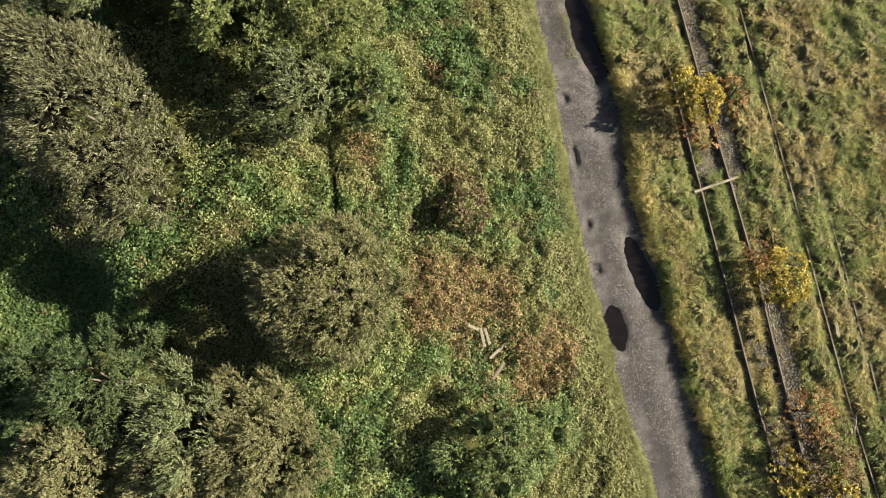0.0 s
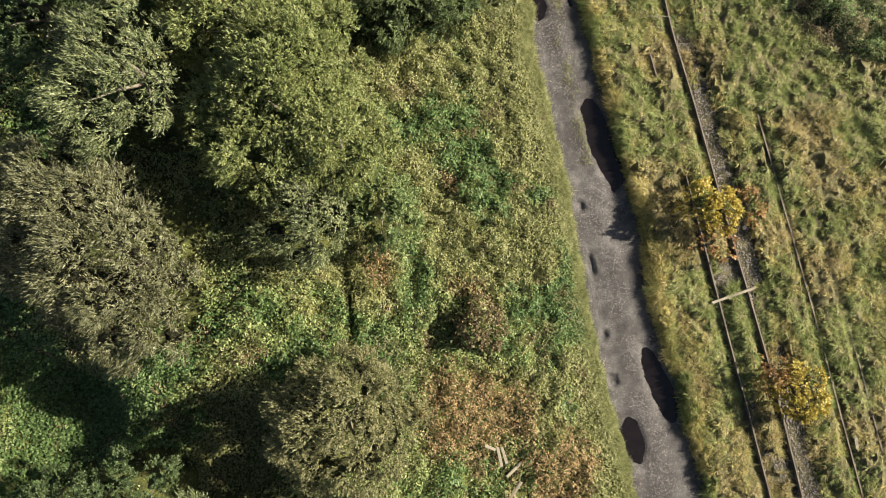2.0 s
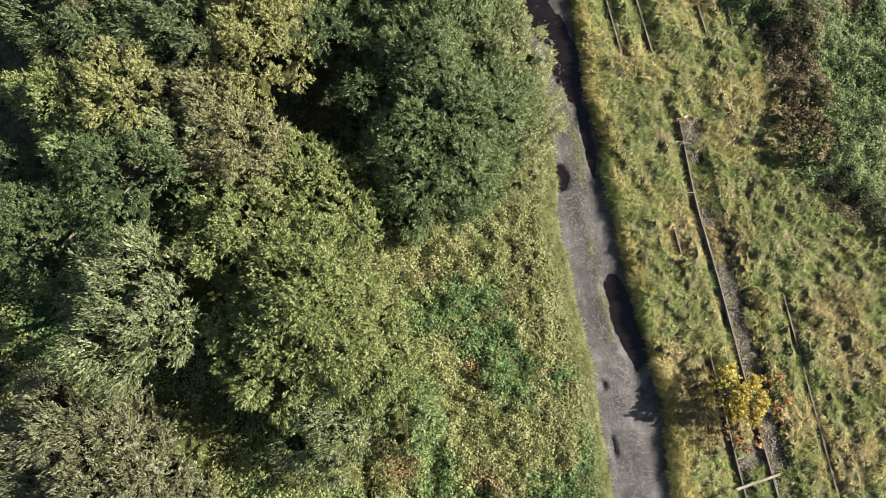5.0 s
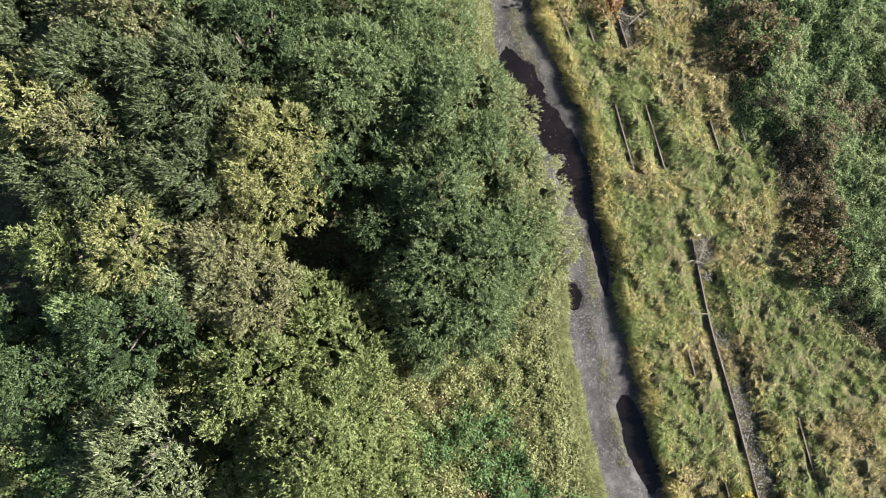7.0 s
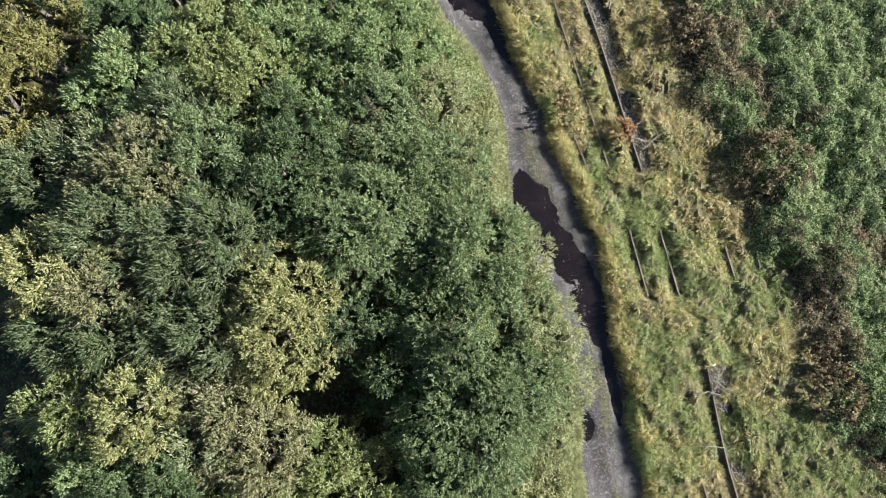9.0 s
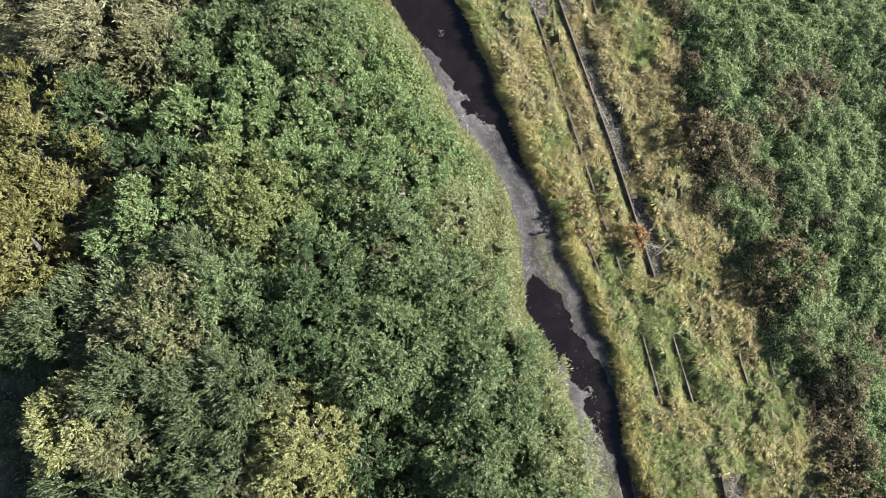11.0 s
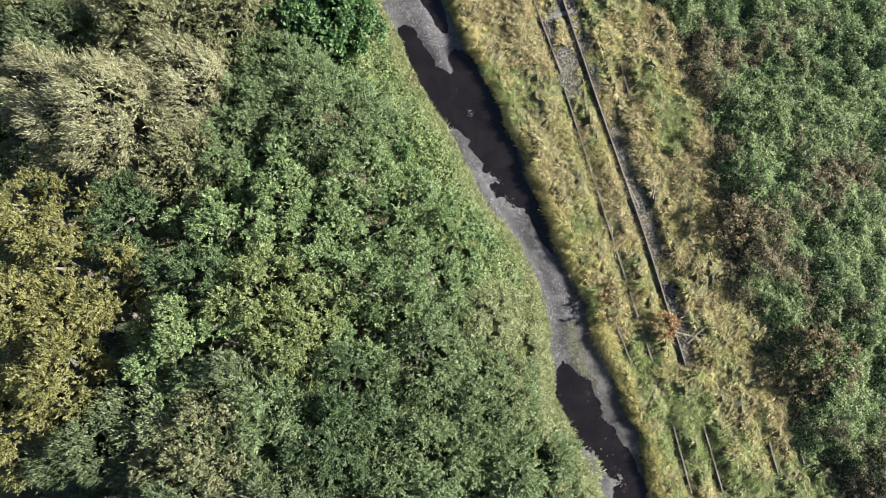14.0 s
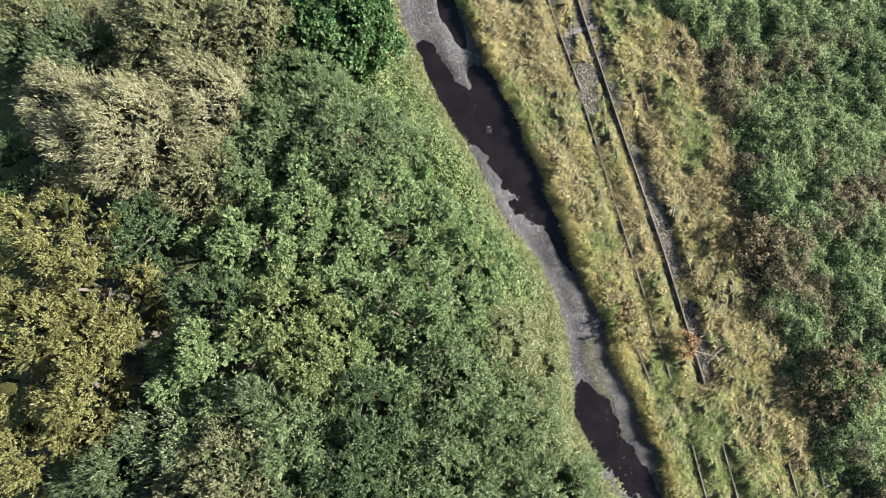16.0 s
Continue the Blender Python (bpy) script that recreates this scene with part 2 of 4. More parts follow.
def tube(bm, pts, radii, sides=6):
    """A tapered limb along points."""
    rings = []
    for i, p in enumerate(pts):
        p = Vector(p)
        d = (Vector(pts[min(i + 1, len(pts) - 1)]) - Vector(pts[max(i - 1, 0)])).normalized()
        a = d.orthogonal().normalized()
        b = d.cross(a)
        rings.append([bm.verts.new(p + (a * math.cos(2 * math.pi * k / sides) + b * math.sin(2 * math.pi * k / sides)) * radii[i]) for k in range(sides)])
    for r0, r1 in zip(rings, rings[1:]):
        for k in range(sides):
            bm.faces.new((r0[k], r0[(k + 1) % sides], r1[(k + 1) % sides], r1[k]))
    bm.faces.new(rings[0][::-1])
    bm.faces.new(rings[-1])


# ---- the lie of the land ----
WEST_Y = (-59.62, -10.68, -6.25, -0.83, 3.1, 7.64, 12.36, 17.27, 20.8, 24.73, 27.67, 30.17, 32.67, 34.88, 37.69, 39.69, 43.2, 46.21, 49.72, 53.73, 89.73)
WEST_X = (21.49, 9.8, 8.61, 7.53, 6.85, 6.46, 5.9, 5.14, 5.06, 4.68, 3.44, 2.6, 2.4, 2.31, 1.21, -0.24, -1.83, -3.38, -4.88, -6.28, -17.88)
EAST_Y = (-59.62, -10.68, -4.28, 0.15, 4.58, 8.52, 10.98, 13.34, 18.54, 23.75, 28.37, 31.17, 35.08, 38.69, 42.7, 46.11, 49.22, 52.73, 89.73)
EAST_X = (24.43, 12.79, 11.62, 10.77, 9.82, 9.65, 9.17, 8.7, 7.85, 7.18, 6.59, 5.5, 4.41, 2.91, 1.62, 0.22, -1.18, -2.78, -14.88)
ROAD_Z = -0.12


def west_edge(y):
    return np.interp(y, WEST_Y, WEST_X) + (vnoise(y, 0 * y, 1.3, 5) - 0.5) * 0.35


def east_edge(y):
    return np.interp(y, EAST_Y, EAST_X) + (vnoise(y, 0 * y, 1.1, 9) - 0.5) * 0.3


def land(x, y):
    """Height of the bare ground: a sunken track, a bank to the west, level grass to the east."""
    x, y = np.asarray(x, float), np.asarray(y, float)
    dw, de = west_edge(y) - x, x - east_edge(y)
    bump = (vnoise(x, y, 1.7, 3) - 0.5) * 0.14
    dip = 2.0 * np.exp(-(((x + 19) / 4.5) ** 2 + ((y - 0.3) / 3.4) ** 2) ** 2) + 1.3 * np.exp(-(((x + 10.8) / 3.6) ** 2 + ((y + 1.3) / 2.5) ** 2) ** 2)
    w = ROAD_Z + 0.14 * step(dw / 0.6) + np.minimum(0.13 * np.maximum(dw - 0.4, 0), 2.1) + bump * step(dw) - dip
    e = ROAD_Z + 0.14 * step(de / 0.5) + bump * step(de)
    return np.where(dw > 0, w, np.where(de > 0, e, ROAD_Z - 0.3 * step(np.minimum(-dw, -de) / 0.4)))


def scrub_depth(x, y, fine=0.95):
    """How deep the brambles lie on the western bank."""
    dw = np.maximum(west_edge(y) - x, 0)
    slit = 1 - 0.6 * np.exp(-((x + 4.35 + 0.03 * (y - 3) + 0.5 * (vnoise(y, 0 * y, 1.2, 23) - 0.5)) / 0.16) ** 2) * step((y - 2.4) / 1.5) * step((7.4 - y) / 1.5)
    lumps = (vnoise(x, y, 2.2, 21, 2) - 0.45) * 1.0 + (vnoise(x, y, 0.7, 22, 2) - 0.5) * 1.05 + (vnoise(x, y, 0.36, 24, 2) - 0.5) * fine
    slit = slit * (1 - 0.85 * np.exp(-(((x + 0.25) / 0.75) ** 2 + ((y - 3.2) / 0.65) ** 2) ** 2))
    return slit * np.maximum(0.12 + (np.minimum(0.115 * dw, 1.7) + lumps * step(dw / 3) * 0.8) * (1 - 0.85 * np.exp(-(((x + 10.8) / 3.8) ** 2 + ((y + 1.3) / 2.6) ** 2) ** 2)) * (1 - 0.9 * np.exp(-(((x + 18.5) / 4.5) ** 2 + ((y - 0.2) / 3.1) ** 2) ** 2)), 0.08)


def thicket_edge(y):
    return np.interp(y, (-29.62, 11.96, 15.89, 18.84, 22.76, 26.69, 29.67, 33.17, 36.18, 42.7, 46.41, 48.72, 51.73, 79.73), (39.08, 29.92, 19.31, 16.55, 15.77, 14.79, 13.2, 12.3, 10.71, 10.52, 10.12, 9.02, 7.02, -4.88)) + (vnoise(y, 0 * y, 1.6, 31) - 0.5) * 1.2


def grid_mesh(name, xs, ys, zf, mat):
    X, Y = np.meshgrid(xs, ys)
    Z = zf(X, Y)
    nx, ny = len(xs), len(ys)
    co = np.stack([X, Y, Z], -1).reshape(-1, 3)
    i = (np.arange(ny - 1)[:, None] * nx + np.arange(nx - 1)[None, :]).ravel()
    idx = np.stack([i, i + 1, i + nx + 1, i + nx], -1).astype(np.int32)
    me = bpy.data.meshes.new(name)
    me.vertices.add(len(co))
    me.vertices.foreach_set("co", co.astype(np.float32).ravel())
    me.loops.add(idx.size)
    me.loops.foreach_set("vertex_index", idx.ravel())
    me.polygons.add(len(idx))
    me.polygons.foreach_set("loop_start", np.arange(0, idx.size, 4, dtype=np.int32))
    me.polygons.foreach_set("use_smooth", np.ones(len(idx), bool))
    me.update(calc_edges=True)
    me.materials.append(mat)
    return me


far = np.array([60, 90, 150, 300, 700, 2000.0])
gx = np.concatenate([-far[::-1], np.arange(-34, 34.1, 0.55), far])
gy = np.concatenate([-far[::-1] - 10, np.arange(-26, 72.1, 0.55), far + 30])
ground = new("ground", grid_mesh("ground", gx, gy, land, EARTH))
ground.data.materials.append(PASTURE)
mx, my = np.meshgrid((gx[1:] + gx[:-1]) / 2, (gy[1:] + gy[:-1]) / 2)
ground.data.polygons.foreach_set("material_index", ((mx < -23.5) | (mx > 24) | (my < -13.5) | (my > 54.5)).astype(np.int32).ravel())
tagged(ground, "damp dark earth of an overgrown railway yard", "ground", kind="structure")

# ---- the track ----
# pools: centre, half length, half width, lean of the long axis in degrees from north
POOLS = [
    (8.53, -2.61, 0.98, 0.62, 12), (10.03, 0.05, 1.8, 0.55, 18), (8.22, 11.96, 2.35, 0.68, 15), (5.45, 19.2, 0.68, 0.52, 5),
    (3.75, 29.6, 2.3, 1.2, 10), (6.1, 25.2, 2.5, 0.85, 12), (-0.1, 44.0, 5.0, 1.08, 20), (-3.3, 47.1, 3.1, 0.85, 22),
    (-2.0, 46.0, 1.9, 1.0, 28), (2.25, 39.3, 1.7, 0.42, 20), (-2.7, 51.2, 1.8, 0.5, 22), (7.0, 21.4, 1.9, 0.27, 8), (5.1, 27.5, 2.1, 0.75, 20),
    (6.87, 8.92, 0.28, 0.22, 20), (7.2, 6.06, 0.5, 0.2, 10), (7.52, 2.51, 0.25, 0.24, 0), (7.81, 0.35, 0.3, 0.25, 30)]


def road_z(x, y):
    z = ROAD_Z + (vnoise(x, y, 0.9, 41, 3) - 0.5) * 0.06 + (vnoise(x, y, 0.3, 44) - 0.5) * 0.025 + (vnoise(x, y, 3.1, 42) - 0.5) * 0.03
    dw, de = x - west_edge(y), east_edge(y) - x
    mid = np.abs((dw - de) / np.maximum(dw + de, 0.5))
    z = z + 0.03 * np.exp(-(mid / 0.25) ** 2) - 0.02 * np.exp(-((mid - 0.55) / 0.2) ** 2)
    hole = np.zeros_like(z)
    for cx, cy, a, b, lean in POOLS:
        s, c = math.sin(radians(lean)), math.cos(radians(lean))
        u, v = (y - cy) * c - (x - cx) * s, (x - cx) * c + (y - cy) * s
        d = np.sqrt((u / a) ** 2 + (v / b) ** 2) + (vnoise(x, y, 0.8, 43, 2) - 0.5) * 0.4 + (vnoise(x, y, 0.2, 46, 2) - 0.5) * (0.7 if b < 0.3 else 0.12)
        hole = np.maximum(hole, step((1.35 - d) / 0.7))
    z = z - hole * 0.11
    return z + 0.12 * step(-np.minimum(dw, de) / 0.3)


def road_grid(u, v):
    return west_edge(v) - 0.35 + u * (east_edge(v) - west_edge(v) + 0.7)


ru, rv = np.linspace(0, 1, 44), np.concatenate([np.arange(-50, -16, 1.0), np.arange(-16, 58, 0.09), np.arange(58, 85, 1.0)])
U, V = np.meshgrid(ru, rv)
RX = road_grid(U, V)
road_me = grid_mesh("road", ru, rv, lambda a, b: road_z(road_grid(a, b), b), None)
co = np.stack([RX, V, road_z(RX, V)], -1).reshape(-1, 3).astype(np.float32)
road_me.vertices.foreach_set("co", co.ravel())
road_me.update()
MUD, mn, ml, mp = material("gravelly_mud", 0.8, 0.35)
na, nb, nc = noise_node(mn, ml, 0.45, 4), noise_node(mn, ml, 2.2, 6, rough=0.75), noise_node(mn, ml, 16, 4, rough=0.85)
mix1, mix2 = mn.new("ShaderNodeMix"), mn.new("ShaderNodeMix")
mix1.inputs[0].default_value, mix2.inputs[0].default_value = 0.5, 0.45
ml.new(na.outputs[0], mix1.inputs[2]), ml.new(nb.outputs[0], mix1.inputs[3])
ml.new(mix1.outputs[0], mix2.inputs[2]), ml.new(nc.outputs[0], mix2.inputs[3])
rr = ramp(mn, [(0.38, (0.015, 0.0135, 0.013)), (0.46, (0.031, 0.0285, 0.0275)), (0.53, (0.061, 0.057, 0.054)), (0.62, (0.145, 0.137, 0.129))])
ml.new(mix2.outputs[0], rr.inputs[0]), ml.new(rr.outputs[0], mp.inputs["Base Color"])
mb = mn.new("ShaderNodeBump")
mb.inputs["Strength"].default_value, mb.inputs["Distance"].default_value = 0.9, 0.06
ml.new(mix2.outputs[0], mb.inputs["Height"]), ml.new(mb.outputs[0], mp.inputs["Normal"])
road_me.materials.clear()
road_me.materials.append(MUD)
tagged(new("road", road_me), "potholed grey mud and gravel track with standing water", "track", kind="structure")

# still water
WATER, wn2, wl2, wp2 = material("puddle_water", 0.03, 0.5)
wp2.inputs["IOR"].default_value = 1.33
wc = noise_node(wn2, wl2, 0.8, 3)
wr = ramp(wn2, [(0.35, (0.0055, 0.0042, 0.0045)), (0.7, (0.01, 0.008, 0.008))])
wl2.new(wc.outputs[0], wr.inputs[0]), wl2.new(wr.outputs[0], wp2.inputs["Base Color"])
for k, (cx, cy, a, b, lean) in enumerate(p for p in POOLS if p[3] > 0.26):
    bm = bmesh.new()
    s, c = math.sin(radians(lean)), math.cos(radians(lean))
    ring = []
    for i in range(40):
        u, v = 1.45 * a * math.cos(i * math.pi / 20), 1.6 * b * math.sin(i * math.pi / 20)
        px, py = cx - u * s + v * c, cy + u * c + v * s
        px = float(min(max(px, west_edge(np.array(py)) - 0.1), east_edge(np.array(py)) + 0.1))
        ring.append(bm.verts.new((px, py, ROAD_Z - 0.055 - 0.0004 * k)))
    bm.faces.new(ring)
    tagged(part("water", bm, WATER), "still dark brown puddle water in the rutted track", "puddle", kind="structure")

# ---- rails ----
RAIL_SHAPE = [(-0.05, 0), (0.05, 0), (0.05, 0.015), (0.01, 0.035), (0.01, 0.125), (0.035, 0.137), (0.035, 0.17), (-0.035, 0.17), (-0.035, 0.137), (-0.01, 0.125), (-0.01, 0.035), (-0.05, 0.015)]


def rail(points, sunk=0.0, label="rusty steel rail half sunk in rough grass"):
    ys = np.array([p[1] for p in points], float)
    xs = np.array([p[0] for p in points], float)
    order = np.argsort(ys)
    n = max(int((ys.max() - ys.min()) / 0.8), 2)
    yy = np.linspace(ys.min(), ys.max(), n + 1)
    xx = np.interp(yy, ys[order], xs[order])
    if n > 6:
        xx[1:-1] = (xx[:-2] + xx[1:-1] + xx[2:]) / 3
    bm = bmesh.new()
    rings = []
    for i in range(n + 1):
        d = Vector((xx[min(i + 1, n)] - xx[max(i - 1, 0)], yy[min(i + 1, n)] - yy[max(i - 1, 0)])).normalized()
        z = float(land(xx[i], yy[i])) * 0.5 + 0.045 - sunk
        rings.append([bm.verts.new((xx[i] + d.y * a, yy[i] - d.x * a, z + b)) for a, b in RAIL_SHAPE])
    m = len(RAIL_SHAPE)
    for r0, r1 in zip(rings, rings[1:]):
        for k in range(m):
            bm.faces.new((r0[k], r0[(k + 1) % m], r1[(k + 1) % m], r1[k]))
    bm.faces.new(rings[0][::-1])
    bm.faces.new(rings[-1])
    bmesh.ops.recalc_face_normals(bm, faces=bm.faces)
    return tagged(part("rail", bm, RUST), label, "rail", "abandoned railway rails")


RAILS = [
    [(17.5, -13.13), (16.58, -7.79), (15.19, 1.25), (13.8, 8.38), (12.89, 13.54), (12.04, 17.71), (11.57, 21.73)],
    [(16.22, -13.62), (15.11, -7.73), (13.64, 1.06), (12.14, 10.05)], [(11.13, 15.11), (10.9, 16.33)],
    [(20.44, -12.64), (19.18, -6.35), (17.63, 3.3), (15.94, 12.9)], [(21.8, -13.13), (20.74, -6.94), (19.57, 0.64), (18.2, 8.13)],
    [(8.98, 25.32), (8.3, 28.67)], [(10.53, 25.27), (9.82, 28.57)], [(13.32, 26.1), (12.99, 27.62)], [(14.64, 26.49), (14.47, 27.82)],
    [(7.5, 31.87), (5.81, 38.59), (3.94, 46.11)], [(3.84, 46.82), (2.62, 50.93), (0.72, 57.73)], [(9.15, 31.57), (7.51, 38.49), (6.0, 43.91), (3.96, 51.63), (2.22, 58.23)],
    [(6.5, 31.62), (5.86, 33.62)], [(7.32, 45.41), (6.95, 47.22)]]
for k, pts in enumerate(RAILS):
    rail(pts, 0.08 if k in (3, 4) else 0.055 if k == 11 else 0.1 if k > 8 else 0.075 if k > 4 else 0.02)
RAIL_A, RAIL_N = RAILS[0], RAILS[11]


def plank(x0, y0, x1, y1, z, w=0.2, th=0.1, name="sleeper", mat=None, label="", cat="", tilt=0.0, group=""):
    bm = bmesh.new()
    bmesh.ops.create_cube(bm, size=1)
    L = math.hypot(x1 - x0, y1 - y0)
    for v in bm.verts:
        v.co = Vector((v.co.x * L, v.co.y * w * (1 + 0.12 * math.sin(v.co.x * 7 + x0)), v.co.z * th))
    bmesh.ops.bevel(bm, geom=bm.edges[:], offset=0.012, segments=1, affect="EDGES")
    ob = part(name, bm, mat)
    ob.matrix_world = pose((x0 + x1) / 2, (y0 + y1) / 2, z, 0, 0, math.degrees(math.atan2(y1 - y0, x1 - x0))) @ pose(0, 0, 0, 0, tilt, 0)
    return tagged(ob, label, cat, group)


plank(12.78, 3.8, 14.92, 4.4, 0.245, 0.13, 0.08, "timber_bar", TIMBER, "pale weathered timber bar lying across two rails", "timber")
for k in range(5):
    y = 47.2 + k * 0.72
    xa = float(np.interp(y, [31.6, 38.5, 43.9, 51.6, 58.2], [9.15, 7.5, 6.0, 3.96, 2.2]))
    plank(xa - 1.75, y - 0.42, xa + 0.35, y + 0.12, -0.036, 0.22, 0.1, "sleeper", SLEEPER, "grey weathered railway sleeper bedded in ballast", "sleeper", group="sleepers under the rails")

# ---- trees ----
# species: leaf length, leaf width, droop, spray length, how deeply the crown is lobed, label
SPECIES = {
    "sallow": (0.1, 0.035, 0.0, 0.45, 0.25, "dense grey-green sallow with small leaves"),
    "hazel": (0.1, 0.043, 0.0, 0.35, 1.15, "fresh green bushy tree in early autumn leaf"),
    "thorn": (0.085, 0.04, 0.0, 0.4, 1.0, "dark green thorny tree with dense small leaves"),
    "willow": (0.125, 0.034, 0.16, 0.55, 1.2, "tall olive willow with silvery leaf undersides"),
    "willowgreen": (0.125, 0.034, 0.2, 0.7, 0.9, "green willow with long wind-blown sprays"),
    "silver": (0.12, 0.036, 0.24, 0.7, 1.0, "pale silver-green willow with flickering leaves"),
    "alder": (0.1, 0.042, 0.0, 0.4, 0.75, "broad yellow-green tree in dense leaf"),
    "olive": (0.1, 0.036, 0.1, 0.5, 0.3, "dull olive-green tree with thinning leaves"),
    "yellow": (0.09, 0.036, 0.05, 0.4, 0.2, "rounded tree turned autumn yellow"),
    "gold": (0.1, 0.04, 0.1, 0.5, 1.2, "golden olive tree with bare twigs showing"),
    "straw": (0.12, 0.027, 0.3, 0.8, 0.8, "straw-coloured willow with wind-swept sprays"),
    "osier": (0.09, 0.031, 0.0, 0.45, 0.1, "pale yellow-green osier bush overhanging the track"),
    "maple": (0.12, 0.1, 0.0, 0.3, 0.6, "low bright green bush with broad leaves"),
}
CROWNS = []
rng = np.random.default_rng(7)


def crown_leaves(seed, r, low, high, leaf_l, leaf_w, droop, spray, lobed, count, hidden, wind=(-0.9, 0.15, 0.1)):
    """Leaves on twigs on rounded boughs that cover a dome of radius r from low to high, with seams between the boughs."""
    g = np.random.default_rng(seed)
    boughs = max(int(6 + (3.8 - 2 * lobed) * r * r), 9)
    k = np.arange(boughs) + 0.5
    ct = 1 - k / boughs * 1.1
    ph = k * 2.39996 + g.uniform(0, 6.28)
    ct = np.clip(ct + g.normal(size=boughs) * 0.06, -0.3, 1)
    st = np.sqrt(np.clip(1 - ct * ct, 0, 1))
    reach = g.uniform(0.88 - 0.28 * lobed, 1.02 + 0.04 * lobed, boughs)[:, None]
    rz = (high - low) * 0.6
    lean = 1 + 0.14 * np.cos(2 * ph + seed)
    c = np.stack([st * np.cos(ph) * r * lean, st * np.sin(ph) * r * lean, ct * rz], -1) * reach * (0.82 + 0.04 * lobed)
    c[:, 2] += high - rz
    out = unit(np.stack([st * np.cos(ph), st * np.sin(ph), ct * 0.8 + 0.35], -1))
    br = g.uniform(0.31, 0.47 + 0.1 * lobed, boughs) * (1.22 - 0.12 * lobed) * (0.8 + 0.42 * r)
    broad = leaf_w > 0.06
    per = 9 if broad else 16
    sprays = max(count // per, 10)
    b = g.choice(boughs, sprays * 9, p=br ** 2 * (ct + 0.8) / np.sum(br ** 2 * (ct + 0.8)))
    u = unit(g.normal(size=(len(b), 3)) * np.array((1, 1, 0.9)) + out[b] * 0.9)
    long_way = np.sum(u * out[b], 1, keepdims=True) * out[b]
    start = c[b] + (u * 0.9 + long_way * 0.3) * (br[b] * g.uniform(0.72, 1.0, len(b)))[:, None]
    buried = (np.linalg.norm(start[:, None] - c[None], axis=2) < 0.78 * br[None]).any(1)
    free = ~buried & (u[:, 2] > -0.15)
    seen = free & ~hidden(start)
    ok = np.flatnonzero(seen)[:max(int(sprays * seen.sum() / max(free.sum(), 1)), 12)]
    b, u, start, sprays = b[ok], u[ok], start[ok], len(ok)
    way = unit(u * 0.8 + out[b] * 0.4 + g.normal(size=(sprays, 3)) * 0.45 + np.array(wind) * droop * 4 + np.array((0, 0, -1)) * droop)
    s = np.repeat(np.arange(sprays), per)
    n = len(s)
    along = g.uniform(-0.35, 0.65, n)
    pos = start[s] + way[s] * (along * spray * 0.75)[:, None] + g.normal(size=(n, 3)) * 0.035
    ldir = unit(way[s] * 1.2 + g.normal(size=(n, 3)) * 0.55)
    up = unit(u[s] + out[b[s]] * 0.6 + np.array((0, 0, 0.2)) + g.normal(size=(n, 3)) * 0.45)
    if broad:
        size = g.uniform(0.85, 1.6, n)
        return blades(pos, ldir, up, leaf_l * size, leaf_w * 1.2 * size, 0.2), c, br
    size = g.uniform(0.7, 1.4, n)
    return slivers(pos, ldir, up, leaf_l * size, leaf_w * 1.25 * size), c, br


def ico():
    bm = bmesh.new()
    bmesh.ops.create_icosphere(bm, subdivisions=1, radius=1)
    v = np.array([p.co[:] for p in bm.verts])
    f = np.array([[q.index for q in p.verts] for p in bm.faces], np.int32)
    bm.free()
    return v, f


ICO_V, ICO_F = ico()


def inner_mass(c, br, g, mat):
    """The dense twiggy inside of each bough, coloured dark for shade, rough and smaller than its leaves."""
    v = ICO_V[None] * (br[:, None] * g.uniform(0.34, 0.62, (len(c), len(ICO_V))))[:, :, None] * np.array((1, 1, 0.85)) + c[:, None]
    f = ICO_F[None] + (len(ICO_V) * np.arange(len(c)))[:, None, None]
    me = bpy.data.meshes.new("inner_crown_shade")
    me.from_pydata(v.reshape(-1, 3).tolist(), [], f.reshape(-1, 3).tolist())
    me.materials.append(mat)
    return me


PLANTED = []


def tree(kind, x, y, r, top):
    PLANTED.append((kind, x, y, r, top))


def shaded_by_others(p, me):
    """Sprays that lie deep under the neighbours' crowns, where nothing grows."""
    hit = np.zeros(len(p), bool)
    for k, (_, x, y, r, top) in enumerate(PLANTED):
        if k != me:
            q = 1 - ((p[:, 0] - x) ** 2 + (p[:, 1] - y) ** 2) / (0.8 * r) ** 2
            rz = min(2.3 * r, top * 0.85) * 0.6
            hit |= (q > 0) & (p[:, 2] < top - rz * (1 - np.sqrt(np.clip(q, 0, 1))) - 1.2)
    return hit


